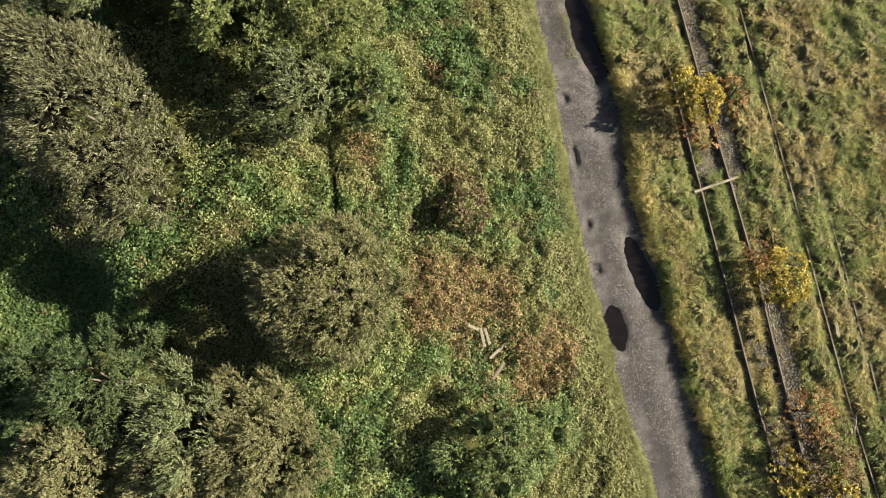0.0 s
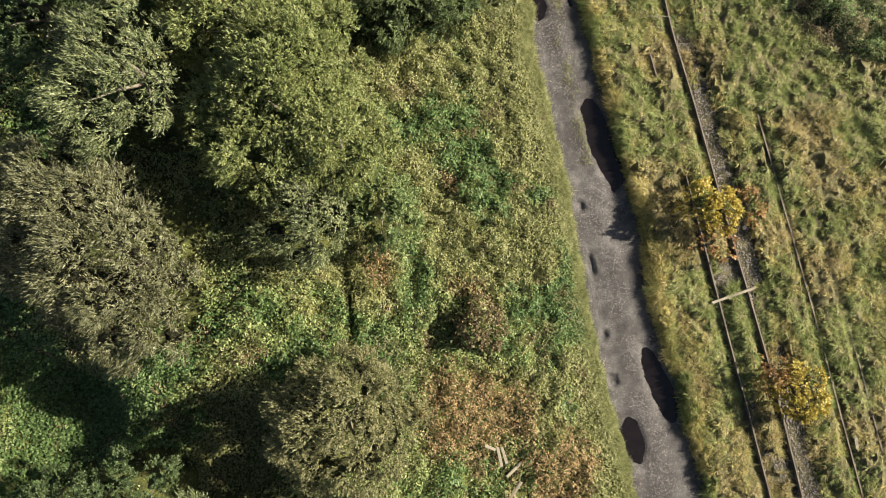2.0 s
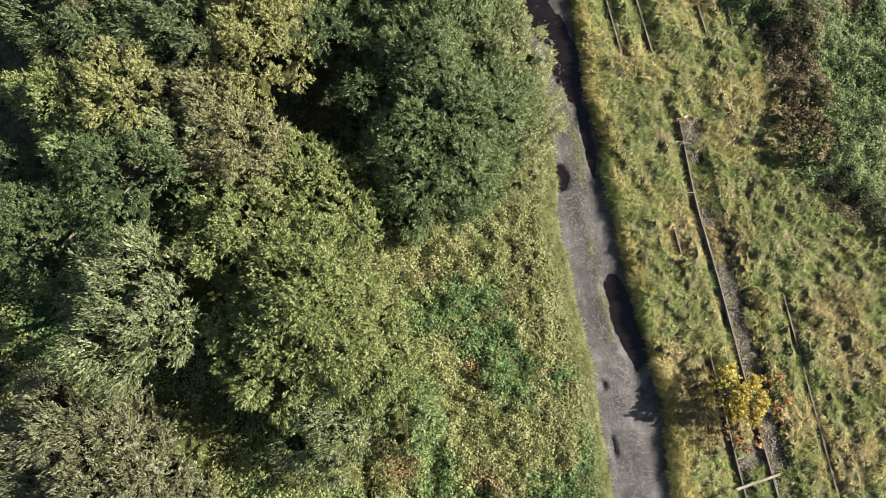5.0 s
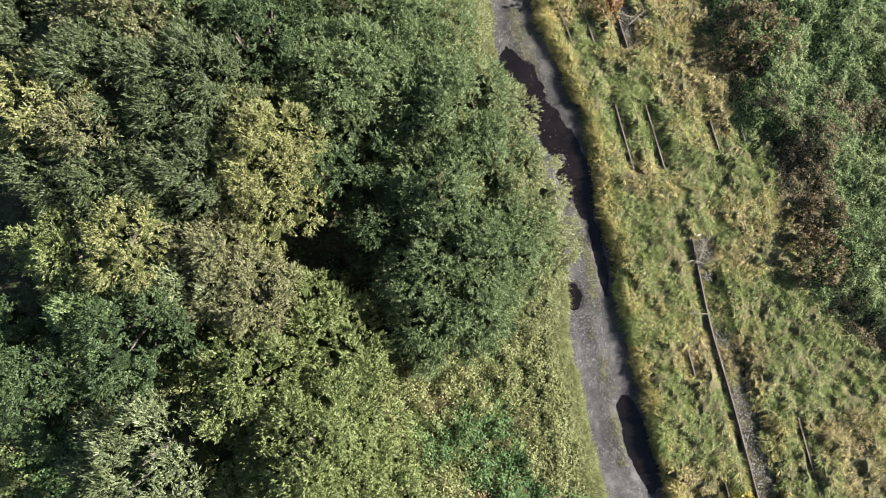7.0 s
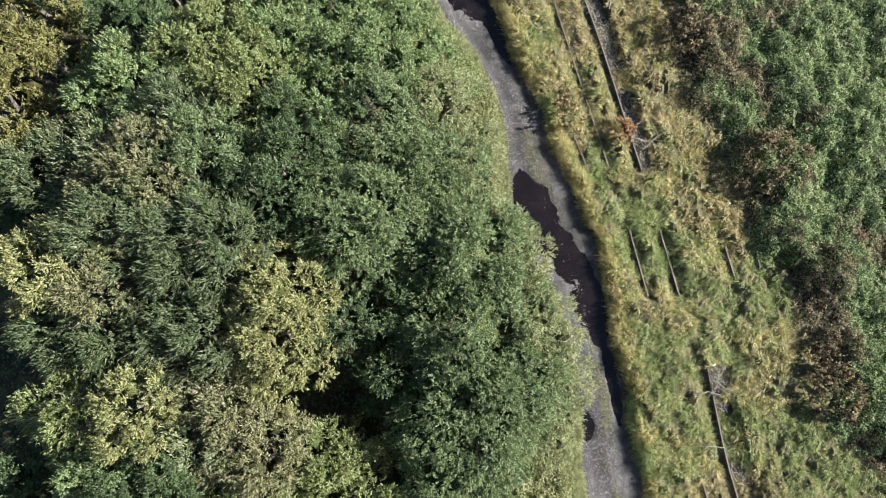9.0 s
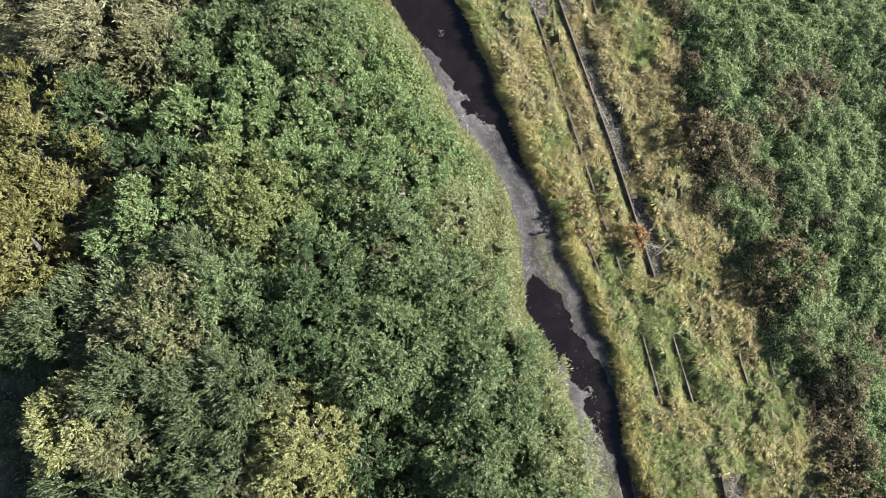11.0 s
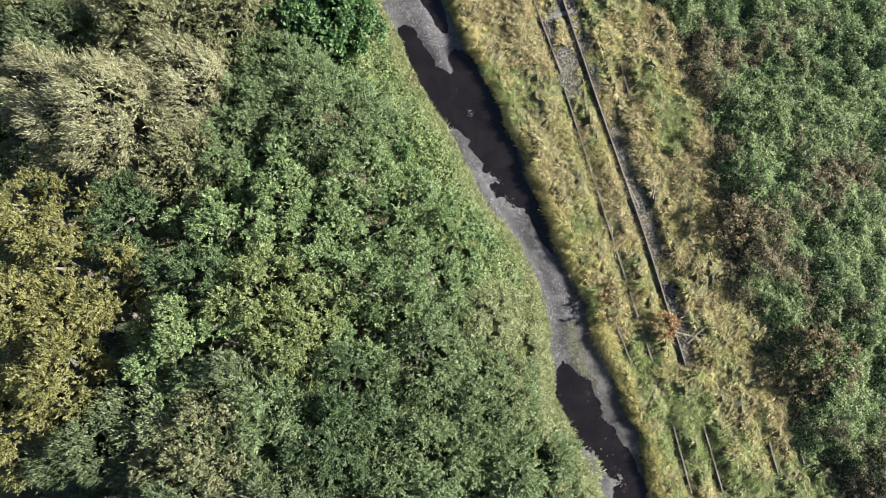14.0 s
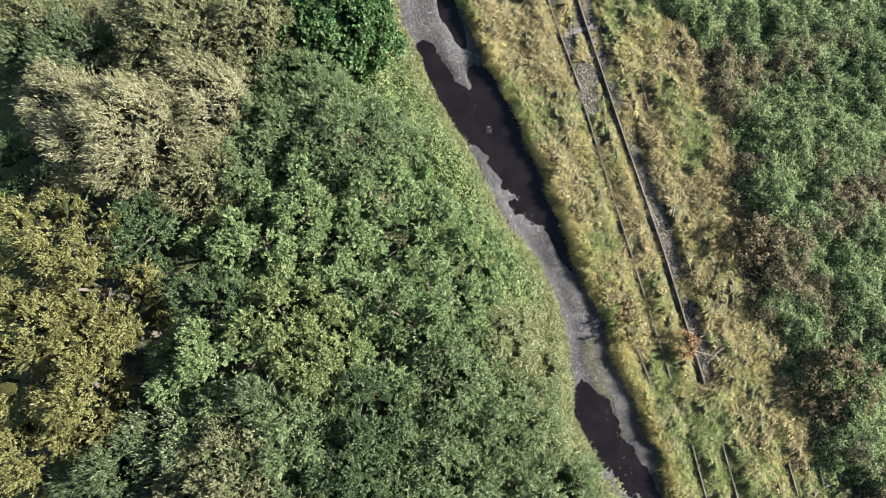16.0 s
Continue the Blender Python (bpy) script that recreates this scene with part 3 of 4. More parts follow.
def grow(kind, x, y, r, top, name="tree", mat=None, density=1050, low=None, me=-1):
    seed = len(CROWNS) + 11
    ll, lw, droop, spray, lobed, lab = SPECIES[kind]
    z0 = float(land(x, y))
    h = top - z0
    low = max(h - 2.3 * r, h * 0.12) if low is None else low
    root = new(name)
    root.location = (x, y, z0)
    tagged(root, lab, "tree" if name == "tree" else "bush", "trees of the young wood" if name == "tree" else "")
    count = int(density * (1.35 - 0.35 * lobed) * r * r * 2.9)
    verts, c, br = crown_leaves(seed, r * 1.0, low, h - 0.15, ll, lw, droop, spray, lobed, count, lambda p: shaded_by_others(p + np.array((x, y, z0)), me))
    verts = verts[verts[:, :, 2].min(1) > 0.03]
    part("crown", leaf_mesh("crown", verts, mat or LEAF[kind]), None, root)
    if kind in INNER_SHADE:
        part("inner_crown_shade", inner_mass(c, br, np.random.default_rng(seed), INNER_SHADE[kind]), None, root, "inner twigs and leaves coloured dark for shade")
    g = random.Random(seed)
    bend = Vector((g.uniform(-0.15, 0.15), g.uniform(-0.15, 0.15), 0)) * h
    fork = low + (h - low) * 0.25
    bm = bmesh.new()
    thick = 0.035 + 0.018 * h
    tube(bm, [(0, 0, -0.15), bend * 0.3 + Vector((0, 0, fork * 0.5)), bend * 0.6 + Vector((0, 0, fork)), bend * 0.6 + Vector((0, 0, h * 0.75))], [thick * 1.25, thick, thick * 0.8, thick * 0.3], 7)
    part("trunk", bm, BARK, root)
    for k in range(5):
        tip = Vector(c[(k * 7 + 3) % len(c)]) * 0.9
        bm = bmesh.new()
        base = bend * 0.6 + Vector((0, 0, fork * (0.8 + 0.1 * (k % 3))))
        tube(bm, [base, base.lerp(tip, 0.5) + Vector((0, 0, 0.2)), tip], [thick * 0.5, thick * 0.33, thick * 0.1], 5)
        part("limb", bm, BARK, root)
    CROWNS.append((x, y, r, top))
    return root


tree("olive", -4.4, -0.1, 2.9, 6.9)
tree("hazel", 2.7, -7.3, 2.4, 4.4)
tree("thorn", -4.7, -7.1, 2.2, 2.6)
tree("hazel", -2.3, 8.9, 1.7, 4.6)
tree("willow", -13.3, 7.7, 3.5, 9.2)
tree("willow", -14.9, 9.4, 2.4, 9.5)
tree("willow", -12.2, 5.3, 2.3, 7.7)
tree("alder", -6.2, 13.8, 3.3, 9.1)
tree("alder", -4.5, 11.9, 2.6, 7.6)
tree("alder", -8.3, 16.4, 2.2, 8.8)
tree("alder", -7.6, 11.5, 2.0, 8.1)
tree("alder", -5.6, 17.6, 2.1, 6.5)
tree("silver", -5.6, 8.5, 1.8, 6.6)
tree("silver", -11.8, 13.9, 2.5, 10.8)
tree("thorn", -12.1, 18.7, 2.3, 9.8)
tree("olive", -8.5, 20.3, 1.7, 8.4)
tree("thorn", -15.4, 17.0, 2.3, 9.7)
tree("sallow", -10.2, 9.3, 1.3, 3.4)
tree("sallow", -0.6, 20.2, 3.0, 6.3)
tree("sallow", -0.2, 24.0, 3.3, 6.0)
tree("sallow", 1.0, 21.4, 2.7, 6.0)
tree("sallow", -0.5, 27.6, 2.9, 6.3)
tree("osier", 2.8, 24.3, 1.6, 5.3)
tree("osier", 3.5, 22.2, 1.7, 4.4)
tree("osier", 3.4, 20.0, 1.5, 3.6)
tree("osier", 2.0, 27.2, 1.6, 4.8)
tree("thorn", -2.2, 18.2, 1.7, 3.4)
tree("thorn", 0.2, 18.4, 1.8, 4.6)
tree("hazel", -10.0, 40.8, 2.0, 6.2)
tree("hazel", -8.1, 36.5, 2.0, 6.6)
tree("olive", -14.3, 42.2, 1.8, 6.2)
tree("hazel", -6.7, 33.7, 2.0, 6.8)
tree("alder", -13.4, 34.6, 1.3, 8.2)
tree("sallow", -11.6, 32.2, 2.0, 8.0)
tree("thorn", -3.5, 25.2, 1.8, 5.8)
tree("sallow", -3.9, 28.8, 2.0, 7.6)
tree("alder", -6.0, 13.2, 2.6, 8.6)
tree("hazel", -2.2, 38.4, 1.5, 3.6)
tree("osier", 0.3, 32.3, 1.4, 3.6)
tree("hazel", -4.2, 40.3, 1.6, 3.6)
tree("osier", 1.2, 28.7, 1.3, 3.6)
tree("sallow", -11.1, 44.2, 1.8, 5.2)
tree("thorn", -3.0, 22.8, 2.0, 5.2)
tree("yellow", -7.4, 25.6, 2.0, 9.0)
tree("yellow", -7.5, 23.9, 2.0, 8.7)
tree("olive", -9.4, 21.7, 1.6, 8.3)
tree("silver", -10.7, 20.3, 1.3, 8.4)
tree("olive", -8.2, 19.8, 1.6, 7.4)
tree("alder", -14.4, 21.7, 2.0, 9.2)
tree("yellow", -11.9, 21.9, 1.2, 9.8)
tree("hazel", -13.6, 19.8, 1.9, 9.0)
tree("willowgreen", -11.4, 25.8, 2.5, 9.2)
tree("willowgreen", -10.3, 24.3, 1.9, 8.9)
tree("willowgreen", -14.3, 24.9, 2.2, 9.3)
tree("willowgreen", -12.9, 28.3, 2.1, 10.3)
tree("willowgreen", -9.9, 28.1, 2.2, 10.0)
tree("yellow", -14.7, 27.0, 1.5, 10.6)
tree("olive", -13.6, 26.2, 1.1, 9.8)
tree("thorn", -16.7, 18.5, 1.9, 8.2)
tree("alder", -6.0, 19.2, 1.8, 6.2)
tree("thorn", -5.1, 24.6, 1.0, 7.3)
tree("thorn", -7.8, 29.8, 2.4, 9.1)
tree("sallow", -5.2, 28.6, 2.3, 7.8)
tree("olive", -11.9, 30.1, 2.2, 10.1)
tree("willowgreen", -16.1, 30.5, 2.3, 8.8)
tree("gold", -18.2, 36.8, 2.4, 8.9)
tree("gold", -18.1, 33.2, 2.4, 9.6)
tree("gold", -20.1, 35.2, 2.6, 9.6)
tree("gold", -17.1, 35.3, 1.2, 8.6)
tree("gold", -19.9, 31.1, 2.3, 9.4)
tree("gold", -18.9, 39.4, 1.8, 8.8)
tree("hazel", -12.0, 39.1, 2.3, 6.8)
tree("hazel", -8.7, 39.0, 1.9, 5.4)
tree("hazel", -5.7, 38.7, 2.0, 4.5)
tree("thorn", -12.9, 36.2, 1.6, 8.1)
tree("alder", -10.4, 36.0, 1.8, 8.2)
tree("alder", -8.8, 34.1, 2.1, 8.6)
tree("hazel", -12.6, 33.9, 2.0, 9.1)
tree("hazel", -5.7, 35.7, 2.1, 6.4)
tree("hazel", -3.3, 36.3, 2.1, 6.1)
tree("thorn", -7.1, 31.4, 2.3, 8.2)
tree("sallow", -4.0, 32.8, 2.5, 6.5)
tree("osier", -0.9, 34.5, 1.5, 4.6)
tree("sallow", -1.9, 30.8, 2.5, 6.0)
tree("osier", 0.1, 30.5, 1.4, 5.0)
tree("thorn", -16.5, 39.5, 1.8, 7.0)
tree("sallow", -10.0, 30.9, 2.0, 9.5)
tree("hazel", -13.1, 30.6, 2.0, 9.2)
tree("thorn", -17.4, 30.0, 1.9, 7.8)
tree("straw", -16.8, 43.6, 2.6, 8.7)
tree("straw", -19.8, 45.1, 2.0, 6.6)
tree("willowgreen", -20.6, 48.1, 2.3, 6.0)
tree("straw", -14.2, 45.4, 2.3, 6.8)
tree("olive", -15.2, 48.8, 2.6, 6.2)
tree("olive", -12.4, 49.2, 2.0, 5.5)
tree("olive", -22.1, 50.0, 2.2, 5.5)
tree("thorn", -22.0, 42.5, 1.9, 6.5)
tree("sallow", -8.4, 43.9, 2.7, 5.6)
tree("sallow", -9.7, 46.3, 2.0, 4.2)
tree("sallow", -6.0, 43.8, 1.6, 4.6)
tree("sallow", -12.2, 42.7, 1.7, 5.8)
tree("hazel", -7.1, 41.6, 1.8, 4.8)
tree("maple", -8.9, 49.9, 2.4, 3.2)
tree("maple", -12.8, 47.8, 1.5, 3.2)
tree("maple", -6.9, 49.6, 1.5, 2.2)
tree("sallow", -1.9, 28.8, 2.4, 6.3)
tree("willowgreen", -11.3, 31.3, 2.3, 9.5)
tree("silver", -13.7, 31.0, 2.1, 9.1)
tree("thorn", -13.8, -3.2, 2.6, 7.2)
tree("silver", -10.6, -5.1, 2.4, 7.4)
tree("olive", -7.5, -6.0, 2.5, 6.5)
tree("olive", -15.0, -6.6, 2.0, 7.5)
tree("hazel", -6.5, -5.0, 1.2, 3.1)
tree("olive", -10.8, -7.1, 2.2, 6.5)
tree("thorn", -16.6, -3.4, 2.2, 7.0)
for k, (kind, x, y, r, top) in enumerate(PLANTED):
    grow(kind, x, y, r, top, me=k)

# ---- the western bank: brambles, bracken and nettles ----
def under_crown(x, y, share=0.8, tall=3.2):
    hit = np.zeros(len(x), bool)
    for cx, cy, r, top in CROWNS:
        if top > tall:
            hit |= (x - cx) ** 2 + (y - cy) ** 2 < (r * share) ** 2
    return hit


def scatter(n, x0, x1, y0, y1, seed):
    g = np.random.default_rng(seed)
    return g.uniform(x0, x1, n), g.uniform(y0, y1, n), g


def leaf_cover(name, mat, x, y, z, g, size, broad, label, category, wild=0.5, slope=None):
    n = len(x)
    pos = np.stack([x, y, z], -1)
    way = unit(np.stack([g.normal(size=n), g.normal(size=n), g.normal(size=n) * 0.35 + 0.1], -1))
    up = np.stack([g.normal(size=n) * wild, g.normal(size=n) * wild, np.ones(n)], -1)
    if slope is not None:
        up[:, :2] -= slope
    up = unit(up)
    s = g.uniform(0.65, 1.35, n) * size
    ob = new(name, leaf_mesh(name, slivers(pos, way, up, s, s * broad), mat))
    return tagged(ob, label, category, kind="stuff")


x, y, g = scatter(720000, -23.5, 10.5, -13.5, 54, 51)
dw = west_edge(y) - x
keep = (dw > -0.15) & ((y < 19.5) | (dw < 4.5)) & ~(under_crown(x, y) & (g.uniform(size=len(x)) < 0.9))
x, y, dw = x[keep], y[keep], dw[keep]
depth = scrub_depth(x, y)
slope = np.stack([(scrub_depth(x + 0.08, y) - scrub_depth(x - 0.08, y)) / 0.16, (scrub_depth(x, y + 0.08) - scrub_depth(x, y - 0.08)) / 0.16], -1).clip(-1.5, 1.5)
z = land(x, y) + depth - np.abs(g.normal(size=len(x))) * 0.1 * (0.4 + depth)
def spot(cx, cy, a, b):
    return np.exp(-(((x - cx) / a) ** 2 + ((y - cy) / b) ** 2))


patch = vnoise(x, y, 3.2, 61, 3) * 0.75 + vnoise(x, y, 0.8, 67, 2) * 0.25 + g.normal(size=len(x)) * 0.035
patch += 0.25 * spot(-1.4, 6.6, 0.7, 1.9) + 0.2 * spot(2.3, 10.2, 0.8, 1.0) + 0.15 * spot(4.9, 4.5, 0.9, 1.2) + 0.2 * spot(-7.2, 2.4, 1.6, 1.0) - 0.12 * spot(1.6, 7.5, 2.0, 3.0) + 0.3 * spot(-18.5, 0, 3.5, 3.5) + 0.2 * spot(-9.5, 4.5, 2.2, 2.0) + 0.3 * spot(5.5, -0.4, 0.7, 1.3) + 0.25 * spot(0.5, 10.4, 0.8, 1.5)
rust = spot(0.3, -0.4, 1.9, 2.5) + 0.95 * spot(5.2, -3.4, 1.9, 1.8) + 0.7 * spot(2.6, -0.9, 2.2, 1.8) + 0.55 * spot(3.2, -5.2, 2.2, 1.6) + 0.8 * spot(-3.0, 6.4, 0.75, 1.9) + 0.7 * spot(0.6, 10.3, 0.9, 0.8) + 0.6 * spot(1.0, 5.4, 1.2, 0.9)
is_rust = rust * (0.3 + vnoise(x, y, 1.1, 62)) > 0.25 + g.uniform(0, 0.32, len(x))
dark = (np.exp(-((dw - 4.2) / 1.6) ** 2) * (y > 5) * 0.2 + 0.12 * step((y - 32) / 6) * step((dw - 0.4) / 1.2) + patch - 0.13 * np.exp(-(dw / 3.2) ** 2)) > 0.6
yellow = ~dark & (patch - 0.2 * np.exp(-(dw / 3.0) ** 2) < 0.49 - 0.06 * step((y - 26) / 6) - 0.35 * step((y - 32) / 5) * step(dw / 0.7))
brown = (vnoise(x, y, 0.9, 64) + g.normal(size=len(x)) * 0.1) > 0.8
for sel, mat, size, broad, lab in (
        (is_rust, BRACKEN, 0.12, 0.6, "rusty red-brown bracken and bramble leaves on the bank"),
        (~is_rust & brown, BRAMBLE_BROWN, 0.1, 0.6, "withered brown leaves among the brambles"),
        (~is_rust & ~brown & dark, BRAMBLE_DARK, 0.13, 0.75, "deep green nettles and brambles on the bank"),
        (~is_rust & ~brown & yellow, BRAMBLE_YELLOW, 0.11, 0.7, "yellowing bramble leaves in a dense mat"),
        (~is_rust & ~brown & ~dark & ~yellow, BRAMBLE_GREEN, 0.11, 0.72, "green bramble leaves in a dense mat")):
    leaf_cover("brambles", mat, x[sel], y[sel], z[sel], g, size * 0.96, broad, lab, "brambles", 0.6, slope[sel])

# a sheet just under the bramble leaves, shade of the tangled inside in its colour
def under_sheet(name, xs, ys, inside, height, mat, label, category="brambles"):
    X, Y = np.meshgrid(xs, ys)
    Z = height(X, Y)
    ok = inside(X, Y)
    nx = len(xs)
    i = (np.arange(len(ys) - 1)[:, None] * nx + np.arange(nx - 1)[None, :]).ravel()
    q = np.stack([i, i + 1, i + nx + 1, i + nx], -1)
    q = q[ok.ravel()[q].all(1)]
    used, idx = np.unique(q, return_inverse=True)
    me = bpy.data.meshes.new(name)
    me.from_pydata(np.stack([X, Y, Z], -1).reshape(-1, 3)[used].tolist(), [], idx.reshape(-1, 4).tolist())
    me.materials.append(mat)
    return tagged(new(name, me), label, category, kind="stuff")


under_sheet("brambles", np.arange(-23.5, 10.5, 0.3), np.arange(-13.5, 54, 0.3), lambda a, b: (west_edge(b) - a > 0.25) & ((b < 19.5) | (west_edge(b) - a < 4.5)),
       lambda a, b: land(a, b) + scrub_depth(a, b, 0) * 0.82 - 0.14, BRAMBLE_SHADE, "dark sheet under the brambles, coloured for their shaded inside")

# ivy and low growth on the floor of the wood
x, y, g = scatter(45000, -22, 3, 6, 56, 52)
keep = west_edge(y) - x > 3
x, y = x[keep], y[keep]
leaf_cover("ivy", BRAMBLE_DARK, x, y, land(x, y) + g.uniform(0.02, 0.4, len(x)), g, 0.13, 0.75, "dark ivy and nettles on the wood floor", "undergrowth")

# ---- the eastern thicket ----
def thicket_depth(x, y):
    d = np.maximum(x - thicket_edge(y), 0)
    return (0.25 + 0.75 * step(d / 2.5)) * (0.35 + 1.1 * vnoise(x, y, 2.6, 71, 3)) + ((vnoise(x, y, 0.75, 72, 2) - 0.5) * 0.7 + (vnoise(x, y, 0.36, 74, 2) - 0.5) * 0.6) * step(d)


# sheet added below the thicket leaves, dark so the gaps look shaded
under_sheet("brambles", np.arange(6, 24, 0.3), np.arange(13, 54.5, 0.3), lambda a, b: a > thicket_edge(b) + 0.3,
       lambda a, b: land(a, b) + np.maximum(thicket_depth(a, b), 0.05) * 0.82 - 0.16, THICKET_SHADE, "dark sheet under the thicket leaves, shade put in its colour")
x, y, g = scatter(370000, 6, 24, 13, 54.5, 53)
keep = x > thicket_edge(y) + g.normal(size=len(x)) * 0.35
x, y = x[keep], y[keep]
depth = thicket_depth(x, y)
slope = np.stack([(thicket_depth(x + 0.08, y) - thicket_depth(x - 0.08, y)) / 0.16, (thicket_depth(x, y + 0.08) - thicket_depth(x, y - 0.08)) / 0.16], -1).clip(-1.5, 1.5)
z = land(x, y) + np.maximum(depth, 0.05) - np.abs(g.normal(size=len(x))) * 0.1
d = x - thicket_edge(y)
patch = vnoise(x, y, 3.4, 73, 3) * 0.75 + vnoise(x, y, 0.7, 75) * 0.25 + g.normal(size=len(x)) * 0.05
brown = patch + 0.13 * np.exp(-(d / 3.0) ** 2) > 0.62
dark = ~brown & (patch > 0.4)
for sel, mat, lab in ((brown, BRAMBLE_BROWN, "withered brown brambles at the edge of a thicket"), (dark, THICKET, "dark green bramble thicket"), (~brown & ~dark, BRAMBLE_GREEN, "green bramble thicket")):
    leaf_cover("brambles", mat, x[sel], y[sel], z[sel], g, 0.096, 0.62, lab, "brambles", 0.6, slope[sel])


# ---- rough grass ----
def near_line(x, y, pts, a, b):
    ys, xs = np.array([p[1] for p in pts]), np.array([p[0] for p in pts])
    o = np.argsort(ys)
    d = x - np.interp(y, ys[o], xs[o])
    return (d > a) & (d < b) & (y > ys.min()) & (y < ys.max())


def ballast(x, y):
    """Bare stone strips beside the rails."""
    n = vnoise(x, y, 1.4, 81) + 0.35 * (vnoise(x, y, 0.4, 82) - 0.5)
    a = near_line(x, y, RAIL_A, -0.1, 0.95) & (n > 0.38)
    b = near_line(x, y, RAIL_N, -0.1, 0.75) & (n > 0.36)
    c = near_line(x, y, RAIL_N, -1.6, 0) & (n > 0.52) & (y > 45.5)
    e = near_line(x, y, RAIL_A, -1.4, 0) & (n > 0.62) & (y < 6)
    return a | b | c | e


def turf(x, y):
    """Height of the matted tussocks, low along the rails and nothing on bare ballast or the track."""
    u, v = 0.8 * x + 0.6 * y, 0.8 * y - 0.6 * x
    n = 0.5 * vnoise(u, v * 0.6, 0.5, 93, 3) + 0.25 * vnoise(x, y, 0.22, 96) + 0.25 * vnoise(x, y, 1.3, 97)
    h = 0.06 + (0.65 + 0.8 * vnoise(x, y, 2.6, 98)) * np.clip(n - 0.3, 0, 0.4)
    for k, r in enumerate(RAILS):
        ys, xs = np.array([p[1] for p in r]), np.array([p[0] for p in r])
        o = np.argsort(ys)
        d = np.abs(x - np.interp(y, ys[o], xs[o]))
        on = (y > ys.min() - 0.2) & (y < ys.max() + 0.2)
        low = step((d - 0.18) / (0.25 if k in (3, 4) else 0.65))
        h = np.where(on, h * (0.5 + 0.5 * low if k == 4 else 0.12 + 0.88 * low), h)
    return h * step((x - east_edge(y) + 0.1) / 0.8) * np.where(ballast(x, y), 0.1, 1) * (1 - 0.6 * near_line(x, y, RAIL_A, -0.3, 1.2)) * (1 - 0.6 * near_line(x, y, RAIL_N, -0.3, 1.0))


def grass(name, mat, x, y, g, length, width, flat, label, lean=(-0.35, -0.1)):
    """Tussocks: blades fan out from each foot and flop over."""
    per = 27
    t = len(x)
    i = np.repeat(np.arange(t), per)
    n = len(i)
    big = g.uniform(0.7, 1.25, t) * (0.55 + 0.9 * np.clip(vnoise(x, y, 0.9, 93, 2) - 0.3, 0, 1))
    ang = g.uniform(0, 2 * math.pi, n)
    flow = vnoise(x, y, 2.4, 91) * 6.28
    fall = [((turf(x + a, y + b) - turf(x - a, y - b)) / 0.2).clip(-1, 1) for a, b in ((0.1, 0), (0, 0.1))]
    px = x[i] + np.cos(ang) * 0.16 * big[i] * g.uniform(0, 1, n)
    py = y[i] + np.sin(ang) * 0.16 * big[i] * g.uniform(0, 1, n)
    way = np.stack([0.8 * np.cos(ang) + lean[0] + 0.5 * np.cos(flow[i]) - fall[0][i], 0.8 * np.sin(ang) + lean[1] + 0.5 * np.sin(flow[i]) - fall[1][i], g.uniform(0.2, 1.3, n) / flat], -1)
    up = unit(np.stack([g.normal(size=n) * 0.7 + 0.15, g.normal(size=n) * 0.7, np.ones(n)], -1))
    pos = np.stack([px, py, land(px, py) + 0.9 * turf(px, py) - 0.02], -1)
    L = length * big[i] * g.uniform(0.6, 1.2, n) * (0.75 + 0.25 * step(np.abs(px - east_edge(py)) / 1.2))
    ob = new(name, leaf_mesh(name, slivers(pos, way, up, L, width * g.uniform(0.7, 1.3, n)), mat))
    return tagged(ob, label, "grass", kind="stuff")


under_sheet("grass", np.arange(-4, 24.5, 0.16), np.arange(-14, 55, 0.16), lambda a, b: (a > east_edge(b) + 0.05) & (a < thicket_edge(b) + 0.8) & ~ballast(a, b),
       lambda a, b: land(a, b) + turf(a, b) - 0.03, TURF, "matted dead grass in low tussocks", "grass")
x, y, g = scatter(52000, -4, 24.5, -14, 55, 54)
de = x - east_edge(y)
tuft = vnoise(x, y, 0.9, 93, 2)
keep = (de > 0.0) & (x < thicket_edge(y) + 0.6) & ~ballast(x, y) & (tuft + g.normal(size=len(x)) * 0.05 > 0.25)
for r in RAILS:
    keep &= ~(near_line(x, y, r, -0.34 if r in (RAILS[0], RAILS[1], RAIL_N) else -0.16, 0.12) & (g.uniform(size=len(x)) < 0.8))
for r in (RAIL_A, RAIL_N):
    keep &= ~(near_line(x, y, r, -0.32, 0.16) & (vnoise(x, y, 1.2, 83) > 0.5))
x, y, de, tuft = x[keep], y[keep], de[keep], tuft[keep]
tone = vnoise(x, y, 2.3, 92, 3) + g.normal(size=len(x)) * 0.07 + 0.1 * step((y - 26) / 10) - 0.12 * np.exp(-((y - 26) / 8) ** 2)
straw, green = tone > 0.61, tone < 0.465
olive = ~straw & ~green
grass("grass", GRASS_STRAW, x[straw], y[straw], g, 0.4, 0.0195, 1.3, "tall straw-coloured dead grass in tussocks")
grass("grass", GRASS_OLIVE, x[olive], y[olive], g, 0.37, 0.0195, 1.3, "rough olive grass in tussocks")
grass("grass", GRASS_GREEN, x[green], y[green], g, 0.37, 0.0205, 1.3, "rank green grass in tussocks")

